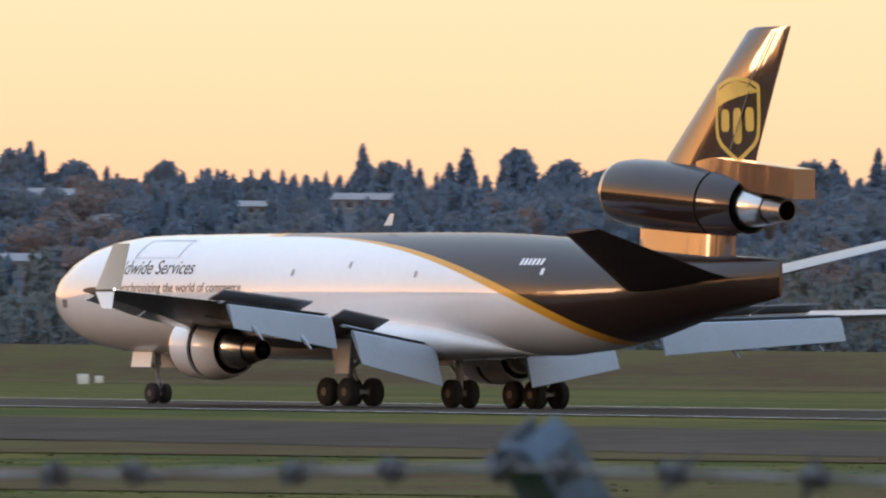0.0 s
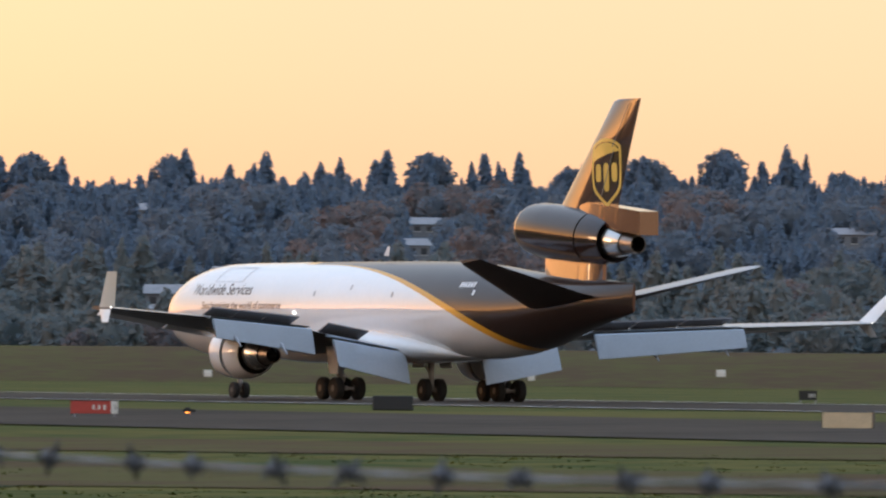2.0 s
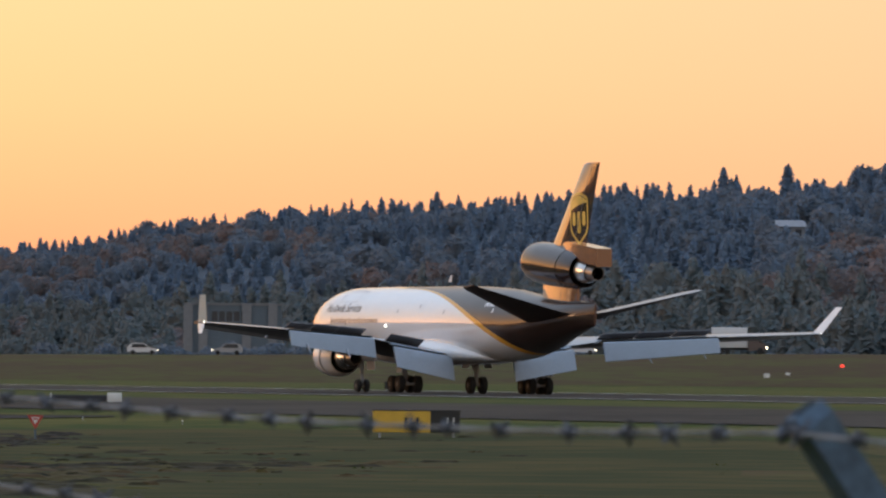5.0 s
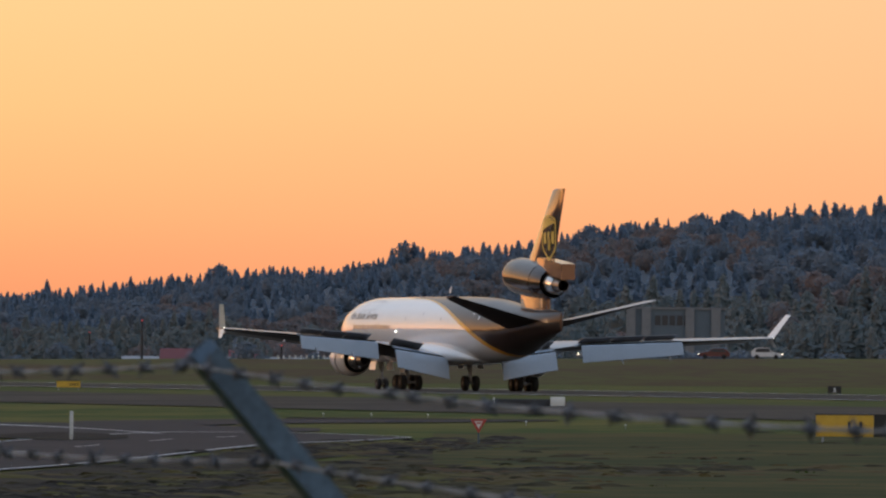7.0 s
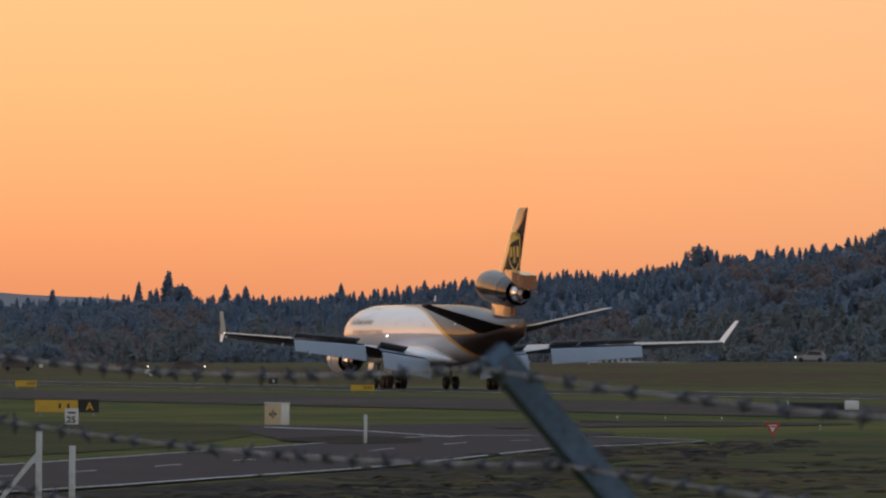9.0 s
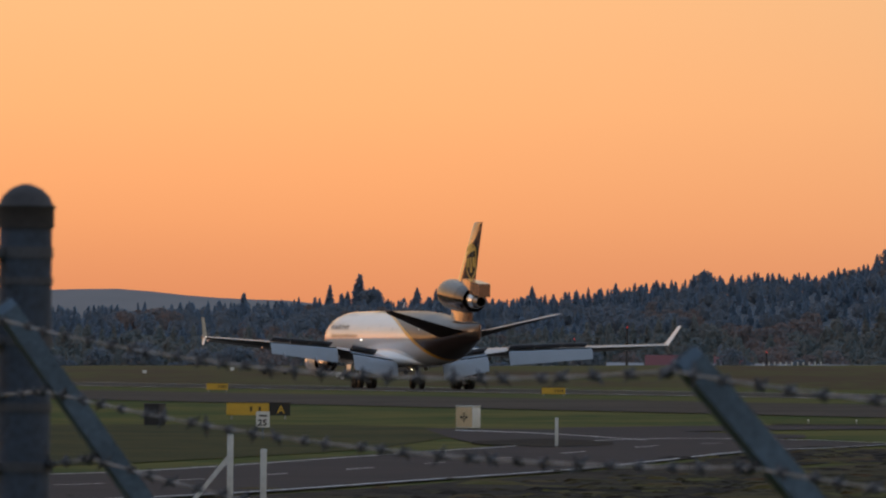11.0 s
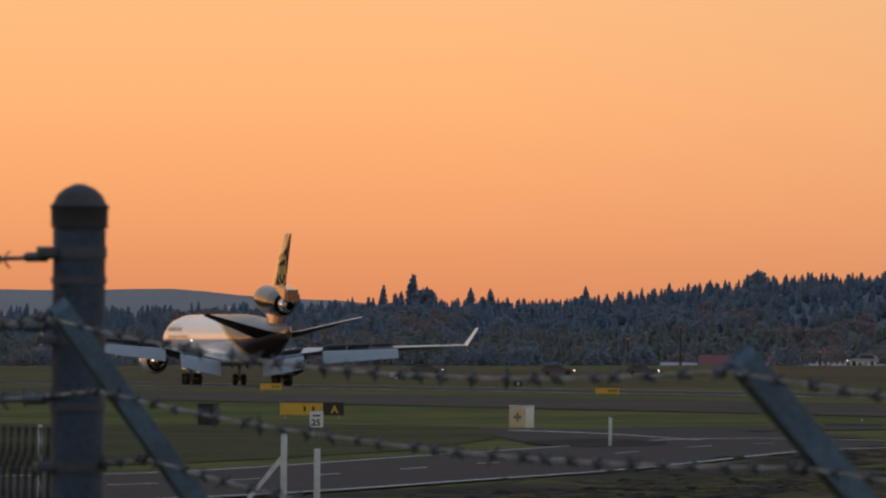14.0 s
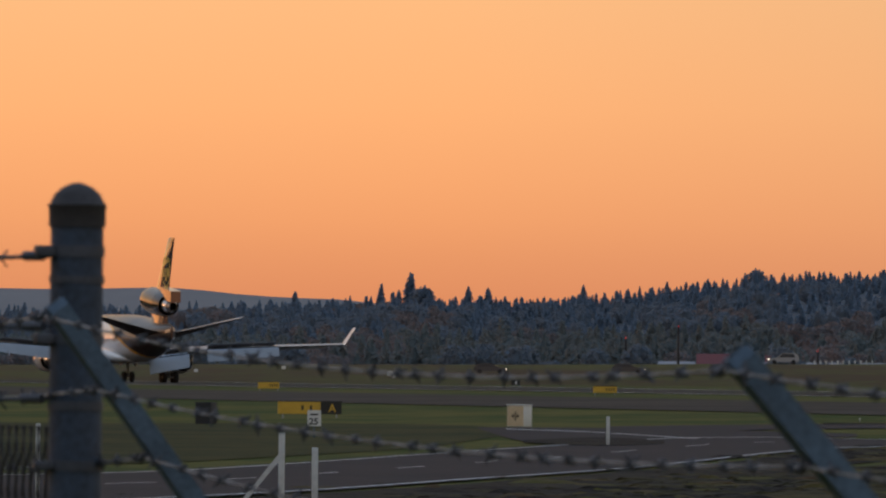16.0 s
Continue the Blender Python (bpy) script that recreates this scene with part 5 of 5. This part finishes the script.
for a, top in BROAD_CROWNS:
    stand(a, top - 4, 2397 + rng.uniform(-12, 12), 14.8, oak_spots)
    stand(a + rng.uniform(-6, 6), top, 2391, 19.6, tall_spots)
    for sx in (-1, 1):
        stand(a + sx * rng.uniform(9, 20), top - rng.uniform(2, 14), 2392 + rng.uniform(-15, 15), 19.6, tall_spots)
        stand(a + sx * rng.uniform(20, 36), top - rng.uniform(14, 30), 2395 + rng.uniform(-15, 15), 19.6, tall_spots)
for row, d in enumerate((2460, 2420, 2390, 2360, 2320, 2280, 2230, 2180, 2120, 2060, 2000, 1930, 1860, 1790, 1720)):
    a = -2450.0
    while a < 6700:
        a += rng.uniform(0.45, 1.5) * (23 if row < 3 else 29) * (0.4 + 0.6 * stature(a))
        dd = d + rng.uniform(-28, 28)
        p = out(a, dd, hill_z(a, dd) - 0.3)
        if any(abs(a - ha) < 4 + hw * 2.6 and -95 < dd - hd < 12 for ha, hd, hz, hw in HOUSES):
            continue
        grove = noise.noise((a / 210.0, dd / 260.0, 4.2))
        if row < 3:
            if rng.random() < (0.85 if a < 1100 else 0.7):
                fir_spots.append((p, rng.uniform(0.34, 0.60) * (1 + 0.3 * grove) * (1.15 if a < 1100 else 1.0) * stature(a)))
            else:
                oak_spots.append((p, rng.uniform(0.40, 0.62) * (1 + 0.3 * grove) * stature(a)))
        elif grove > 0.22 and rng.random() < 0.55:
            autumn_spots.append((p, rng.uniform(0.42, 0.66) * stature(a) * (1.0 if d > 2250 else 1.25)))
        elif d < 1950:
            thicket_spots.append((p, rng.uniform(0.5, 0.85) * stature(a) * 1.02))
        elif rng.random() < 0.68 - 0.7 * grove:
            slope_firs.append((p, rng.uniform(0.36, 0.66) * stature(a)))
        else:
            slope_oaks.append((p, rng.uniform(0.42, 0.66) * stature(a) * (1.0 if d > 2250 else 1.25)))
# belt of trees west of the field, behind and beside the camera
west = []
for i in range(560):
    y = -320 + 3100 * i / 560 + rng.uniform(-4, 4)
    west.append((Vector((-250 + rng.uniform(-25, 25), y, 5.0)), rng.uniform(1.7, 2.4)))
# unseen rise, added to lift the belt higher in the fin's reflection
bm = bmesh.new()
prof = ((-340, -1.6), (-300, 3.5), (-270, 6.0), (-230, 6.0), (-200, 3.5), (-160, -1.6))
lines_ = [[bm.verts.new((x, y, z)) for y in (-420, -300, 200, 900, 2750, 2900)] for x, z in prof]
for r0, r1 in zip(lines_, lines_[1:]):
    for i in range(5):
        bm.faces.new((r0[i], r0[i + 1], r1[i + 1], r1[i]))
tagged(part("western_rise", bm, M_HILL), "low unseen rise added under the western tree belt", "hill", kind="structure")
woods("western_belt", firs, west, M_CONIFER, "belt of dark fir trees west of the field")
bushes = []
for i in range(260):
    a = rng.uniform(-1900, 6200)
    dd = rng.uniform(1430, 1520)
    bushes.append((out(a, dd, 0.0), rng.uniform(0.16, 0.4)))
for i in range(46):
    bushes.append((out(rng.uniform(225, 470), rng.uniform(1500, 1545), 0.0), rng.uniform(0.24, 0.36)))
woods("shrubs", oaks, bushes, M_LEAF, "low dark shrubs along the embankment")
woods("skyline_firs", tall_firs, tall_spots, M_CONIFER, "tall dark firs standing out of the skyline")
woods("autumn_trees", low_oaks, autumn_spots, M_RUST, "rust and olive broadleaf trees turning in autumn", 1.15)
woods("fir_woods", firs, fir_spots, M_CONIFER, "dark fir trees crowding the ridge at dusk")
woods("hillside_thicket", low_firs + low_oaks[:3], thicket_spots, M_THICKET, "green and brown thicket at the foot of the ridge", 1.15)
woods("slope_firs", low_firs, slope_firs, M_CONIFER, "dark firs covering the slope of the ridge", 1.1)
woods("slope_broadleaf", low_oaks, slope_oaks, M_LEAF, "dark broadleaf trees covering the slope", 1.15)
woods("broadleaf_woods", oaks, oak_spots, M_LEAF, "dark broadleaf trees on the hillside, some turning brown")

bm = bmesh.new()
cols = []
for a in range(-3000, 3001, 60):
    h = 126 + 14 * noise.noise((a / 420, 3.1, 0)) + 7 * noise.noise((a / 130, 8.1, 0)) - 0.09 * max(0, a + 1150)
    if a < -1300:
        h += (-1300 - a) * 0.035
    cols.append([bm.verts.new(out(a, d, z)) for d, z in ((4200, -2), (4300, 0.5 * h * 4400 / FOC), (4400, h * 4400 / FOC + EYE), (4490, 0))])
for c0, c1 in zip(cols, cols[1:]):
    for i in range(3):
        bm.faces.new((c0[i], c0[i + 1], c1[i + 1], c1[i]))
tagged(part("far_hills", bm, M_FARHAZE), "hills far away under the sunset, pale haze put into their colour", "hills", kind="structure")
rngh = random.Random(5)
for a, d, z, w in HOUSES:
    house(a, d, z + 0.3, w * rngh.uniform(0.75, 1.0), rngh.uniform(2.5, 3.5), rngh.choice(("pale low house with grey roof among the trees", "pale hillside house with a grey pitched roof")),
          turn=rngh.uniform(-20, 20), ridge=rngh.uniform(1.2, 1.8), depth=rngh.uniform(7, 10), windows=max(2, int(w / 3)))

# office block with pale piers behind the levee
k = 1560 / FOC
t = thing("office_block", facing(350, out(350, 1560, 0)), "low dark office block with pale concrete piers, tinted for haze", "building")
zt = EYE + 112 * k
part("wall", box(-84 * k, 84 * k, 0, 14, -1, zt), M_OFFICEHAZE, t, smooth=False)
for x in (-82, -55, 22, 68):
    part("pier", box((x - 8) * k, (x + 8) * k, -0.5, 0.0, -1, zt + 0.3), M_CONCRETE, t, smooth=False)
for i in range(5):
    part("window", box((-40 + i * 13) * k, (-30 + i * 13) * k, -0.06, 0.0, zt - 2.6, zt - 1.0), M_PANE, t, smooth=False)
part("parapet", box(-86 * k, 86 * k, -0.2, 14.2, zt, zt + 0.35), M_CONCRETE, t, smooth=False)

# long red-roofed shed and its neighbours
house(-520, 1545, 0.2, 7.2, 2.3, "long shed with a dark red roof", roof=M_REDROOF, depth=8, windows=3, ridge=2.4)
house(-415, 1552, 0.2, 4.2, 2.4, "long shed with a dark red roof", roof=M_REDROOF, depth=8, windows=2, ridge=2.2)
for a, w in ((-600, 5.0), (-430, 4.2), (-340, 6.0), (-260, 9.0), (-150, 7.0)):
    house(a, 1530, 0.5, w, 2.2, "small pale hangar with a light roof", roof=M_ROOF, depth=6, windows=1, ridge=0.9)
for a, top in ((-597, 82), (-690, 60), (-350, 40)):
    k = 1530 / FOC
    t = thing("mast", Matrix.Translation(out(a, 1530, 0)), "thin dark mast with a small red light", "mast")
    part("pole", tube([(0, 0, -0.1), (0, 0, EYE + top * k)], [0.28, 0.12], 8), M_DARKBOX, t)
    bm = bmesh.new()
    bmesh.ops.create_icosphere(bm, subdivisions=1, radius=0.10, matrix=Matrix.Translation((0, 0, EYE + top * k + 0.1)))
    part("warning_light", bm, M_REDLAMP, t)


# ---- road traffic on the levee ----
M_CARWHITE = material("white_car_paint", (0.6, 0.6, 0.6), 0.3, vary=0.05, coat=0.5)
M_CARRED = material("red_car_paint", (0.10, 0.02, 0.018), 0.3, vary=0.05, coat=0.5)
M_CARGREY = material("grey_car_paint", (0.3, 0.3, 0.3), 0.4, vary=0.05, coat=0.3)
M_CARDARK = material("dark_car_paint", (0.05, 0.055, 0.06), 0.3, vary=0.05, coat=0.5)
M_HEADLAMP = material("lit_headlamp", (1, 1, 1), 0.3, emit=(1.0, 0.80, 0.55, 9.0))


def car(paint, label, lift=0.0):
    """A car whose nose points along +x, built about its middle on the road."""
    t = thing("car", pose(0, 0, 0), label, "car", "cars on the levee road")
    prof = [(-2.2, 0.35), (-2.25, 0.8), (-2.1, 1.0 + lift), (-1.7, 1.35 + lift), (-1.2, 1.48 + lift), (0.2, 1.46 + lift), (0.95, 1.02), (2.05, 0.85), (2.25, 0.65), (2.25, 0.35)]
    part("body", loft([[(x, -0.85, z) for x, z in prof], [(x, 0.85, z) for x, z in prof]]), paint, t, smooth=False)
    win = [(-1.65, 1.0), (-1.45, 1.32 + lift), (0.15, 1.38 + lift), (0.75, 1.02)]
    for y in (-0.87, 0.87):
        part("side_window", loft([[(x, y - 0.005, z) for x, z in win], [(x, y + 0.005, z) for x, z in win]]), M_PANE, t, smooth=False)
    for x in (-1.4, 1.4):
        for y in (-0.8, 0.8):
            w = part("wheel", turned([(-0.1, 0.05), (-0.1, 0.28), (-0.06, 0.33), (0.06, 0.33), (0.1, 0.28), (0.1, 0.05)], 14), M_TYRE, t)
            w.location = (x, y, 0.33)
    for y in (-0.62, 0.62):
        bm = bmesh.new()
        bmesh.ops.create_icosphere(bm, subdivisions=1, radius=0.11, matrix=Matrix.Translation((2.2, y, 0.68)))
        part("headlamp", bm, M_HEADLAMP, t)
    return t


def truck():
    t = thing("box_truck", pose(0, 0, 0), "white box truck with dark cab and lit headlamps", "truck")
    part("cargo_box", box(-4.2, 1.0, -1.2, 1.2, 0.95, 3.9, 0.05), M_CARWHITE, t)
    part("chassis", box(-4.1, 3.2, -0.5, 0.5, 0.6, 0.95), M_DARKBOX, t, smooth=False)
    cab = [(1.15, 0.55), (1.15, 2.7), (2.3, 2.7), (2.85, 1.7), (3.7, 1.5), (3.85, 0.55)]
    part("cab", loft([[(x, -1.1, z) for x, z in cab], [(x, 1.1, z) for x, z in cab]]), M_CARDARK, t, smooth=False)
    for x in (-2.9, -1.9, 2.9):
        for y in (-1.0, 1.0):
            w = part("wheel", turned([(-0.15, 0.1), (-0.15, 0.42), (-0.1, 0.48), (0.1, 0.48), (0.15, 0.42), (0.15, 0.1)], 16), M_TYRE, t)
            w.location = (x, y, 0.48)
    for y in (-0.8, 0.8):
        bm = bmesh.new()
        bmesh.ops.create_icosphere(bm, subdivisions=1, radius=0.18, matrix=Matrix.Translation((3.8, y, 0.95)))
        part("headlamp", bm, M_HEADLAMP, t)
    return t


# thing, pan place at a time, speed along the pan, direction of its nose
TRAFFIC = [(truck(), 5.3, 1272, 88, 1), (car(M_CARWHITE, "white van-like car with lit headlamps on the road", 0.35), 5.5, 994, 62, 1), (car(M_CARWHITE, "white car with lit headlamps on the road", 0.2), 7.0, 508, 160, 1),
           (car(M_CARWHITE, "white car with lit headlamps far along the road", 0.3), 3.0, 2559, 75, 1),
           (car(M_CARRED, "dark red car on the levee road"), 7.0, 416, -60, -1), (car(M_CARGREY, "pale grey car driving along the levee road", 0.2), 9.0, 66, -68, -1),
           (car(M_CARDARK, "dark car with lit headlamps on the road"), 14.5, -1017, 58, 1), (car(M_CARDARK, "dark car with lit headlamps on the road"), 14.5, -782, 64, 1),
           (car(M_CARDARK, "dark car with lit headlamps on the road"), 14.5, -627, 74, 1)]

# ---- fence close by ----
FX = 2.925
# along the fence, height of the tip, its offset across the fence, lean
ARMS = [(1.0, 1.76, 0.0, 0.55), (3.99, 1.764, -0.021, 0.53), (6.96, 1.767, 0.004, 0.54), (9.80, 1.817, -0.007, 0.645), (13.05, 1.885, -0.026, 0.535), (16.1, 1.90, -0.01, 0.57), (19.2, 1.92, 0.0, 0.57)]
fence = thing("security_fence", pose(0, 0, 0), "galvanised fence top with angled arms and barbed wire", "fence")


def tip(y):
    """Height, offset and lean of the arms at a place along the fence."""
    for a, b in zip(ARMS, ARMS[1:]):
        if y <= b[0]:
            return [p + (q - p) * (y - a[0]) / (b[0] - a[0]) for p, q in zip(a, b)][1:]
    return ARMS[-1][1:]


for y, z, off, lean in ARMS:
    # channel arm leaning out, with folded edges and a clipped tip
    bm = bmesh.new()
    w = 0.018
    sec = [(-w, -0.022), (-w, 0.006), (w, 0.006), (w, -0.022), (w - 0.004, -0.022), (w - 0.004, 0.002), (-w + 0.004, 0.002), (-w + 0.004, -0.022)]
    rs = []
    n = Vector((-0.72, 0, -lean)).normalized()
    for u in (0.0, 0.012, 0.47):
        c = Vector((FX + off + u * lean, y, z - u * 0.72))
        f = 0.55 if u == 0 else 1.0
        rs.append([c + Vector((0, a * f, 0)) + n * b for a, b in sec])
    loft(rs, bm=bm)
    arm = part("arm", bm, M_GALV, fence, "angled galvanised arm", smooth=False)
    for u in (0.008, 0.15, 0.28):
        c = Vector((FX + off + u * lean, y, z - u * 0.72))
        part("wire_clip", tube([c + Vector((-0.01, -0.012, -0.004)), c + Vector((-0.016, 0, -0.012)), c + Vector((-0.01, 0.012, -0.004))], 0.0045, 6), M_WIRE, arm)
    if y != 13.05:
        top = Vector((FX + off + 0.47 * lean, y, z - 0.34))
        part("line_post", tube([(top.x, y, -1.45), (top.x, y, top.z - 0.02), (top.x, y, top.z + 0.01)], [0.03, 0.03, 0.018], 14), M_GALV, fence)
# three strands of barbed wire, sagging between the arms
rngw = random.Random(21)
barb_bm = bmesh.new()
SAGS = (0.004, 0.020, 0.020, 0.036, 0.036, 0.036)
for u, sag in ((0.008, 1.0), (0.15, 0.75), (0.28, 1.0)):
    bm = bmesh.new()
    pts = []
    y = ARMS[0][0]
    while y < ARMS[-1][0]:
        i = min(len(ARMS) - 2, max(j for j, arm_ in enumerate(ARMS) if arm_[0] <= y + 1e-6))
        y0, y1 = ARMS[i][0], ARMS[i + 1][0]
        f = (y - y0) / (y1 - y0)
        tz, off, lean = tip(y)
        pts.append(Vector((FX + off + u * lean - 0.012, y, tz - u * 0.72 - 0.008 - sag * SAGS[i] * 4 * f * (1 - f))))
        y += 0.04
    for ph in (0.0, math.pi):
        tube([p + Vector((math.cos(ph + 1.1 * i) * 0.001, 0, math.sin(ph + 1.1 * i) * 0.001)) for i, p in enumerate(pts)], 0.0015, 5, bm=bm)
    strand = part("strand", bm, M_STRAND, fence, "twisted barbed wire strand")
    for i in range(2, len(pts) - 1, 3):
        c = pts[i] + Vector((0, rngw.uniform(-0.03, 0.03), 0))
        q = rngw.uniform(0, 3.14)
        for e in range(2):
            d1 = Vector((math.cos(q + e * 1.5), rngw.uniform(-0.8, 0.8), math.sin(q + e * 1.5))).normalized() * 0.013 * rngw.uniform(0.55, 1.15)
            o = Vector((0, 0.004 * (e * 2 - 1), 0))
            tube([c + o - d1, c + o - d1 * 0.3, c + o + d1 * 0.3, c + o + d1], [0.001, 0.003, 0.003, 0.001], 4, bm=barb_bm)
        tube([c + Vector((0, -0.007, 0)), c + Vector((0, 0.007, 0))], 0.006, 6, bm=barb_bm)
tagged(part("barb", barb_bm, M_WIRE, fence), kind="stuff")

# stout terminal post with a domed cap and its clamps
PX, PY = 3.006, 13.35
post = thing("fence_post", pose(PX, PY, 0), "stout weathered steel fence post with a domed cap", "fence post")
PZ = 2.062
part("pipe", turned([(-1.45, 0.0375), (1.6, 0.0375), (PZ - 0.035, 0.0375)], 36, "z"), M_POST, post)
part("cap", turned([(PZ - 0.062, 0.0375), (PZ - 0.062, 0.0405), (PZ - 0.036, 0.0405), (PZ - 0.034, 0.042), (PZ - 0.030, 0.042), (PZ - 0.028, 0.0385), (PZ - 0.016, 0.033), (PZ - 0.006, 0.022), (PZ, 0.008), (PZ + 0.001, 0.001)], 36, "z"), M_CAP, post, "domed steel cap")
for z, h in ((1.965, 0.016), (1.925, 0.010), (1.84, 0.014), (1.745, 0.012), (1.66, 0.014)):
    cl = part("clamp", turned([(z - h / 2, 0.038), (z - h / 2, 0.0395), (z + h / 2, 0.0395), (z + h / 2, 0.038)], 30, "z"), M_WIRE, post, "dark band clamp")
    if h > 0.0125:
        part("bolt", box(-0.062, -0.035, -0.02, 0.005, z - h * 0.5, z + h * 0.5, 0.002), M_WIRE, cl)
# strands that run on to the far side of the post
for z in (1.958, 1.858, 1.755):
    t = thing("barbed_wire", pose(PX - 0.04, PY, z), "dark barbed wire clamped to the fence post", "barbed wire", "wires beyond the post")
    part("strand", tube([(0, 0, 0), (-0.1, 0.2, -0.004), (-0.3, 0.6, -0.006), (-0.9, 1.8, 0.0)], 0.0032, 6), M_WIRE, t)
    part("turnbuckle", tube([(-0.008, 0, 0), (-0.03, 0.03, 0)], 0.007, 8), M_WIRE, t)
    for i in range(7):
        bm = bmesh.new()
        c = Vector((-0.05 - 0.055 * i, 0.1 + 0.11 * i, -0.003))
        for e in range(2):
            d1 = Vector((0.012, 0.006, 0.012 * (1 - 2 * e)))
            tube([c - d1, c + d1], 0.0018, 4, bm=bm)
        part("barb", bm, M_WIRE, t)

# chain link mesh below the post, running left of it
bm = bmesh.new()
for i in range(26):
    for e in (-1, 1):
        pts = []
        for j in range(11):
            u, v = i * 0.05 + e * (j % 2) * 0.025, j * 0.05
            x = -u
            pts.append((0.002 * e, -x, v))
        tube(pts, 0.0022, 4, bm=bm)
mesh = thing("chain_link_fence", pose(PX - 0.02, PY, 1.215), "rusty chain link mesh beside the fence post", "fence")
part("wire_mesh", bm, M_CAP, mesh)
part("rail", tube([(0, 0.0, 0.0), (0, 1.3, 0.0)], 0.012, 8), M_GALV, mesh)


# ---- what moves ----
def motions():
    rows = []
    for i in range(33):
        t = i * 0.5
        y = 363.96 + 68.69 * t - 0.6829 * t ** 2 - 0.07386 * t ** 3 + 0.0021776 * t ** 4
        y += 0.5 * math.exp(-((t - 3.1) / 0.8) ** 2) - 0.4 * math.exp(-((t - 1.25) / 0.95) ** 4)
        swing = min(1.0, max(0.0, (t - 13.0) / 1.5))
        rows.append((t, pose(RX, y - 1.0, 0.06, 0, 0.4, -0.8 * swing * swing * (3 - 2 * swing))))
    walk(jet, rows)
    for w, r in WHEELS:
        base = w.location.copy()
        walk(w, [(0.5 * i, Matrix.Translation(base) @ pose(0, 0, 0, -70 * i)) for i in range(33)])
    for v, t0, a0, rate, way in TRAFFIC:
        rows = []
        for i in range(0, 17, 2):
            a = a0 + rate * (i - t0)
            low = t0 > 12
            p = out(a, 1331.0, levee_z(a) * 0.52) if low else out(a, LEVEE_D, levee_z(a))
            rows.append((float(i), facing(a, p, 0 if way > 0 else 179)))
        walk(v, rows)


motions()
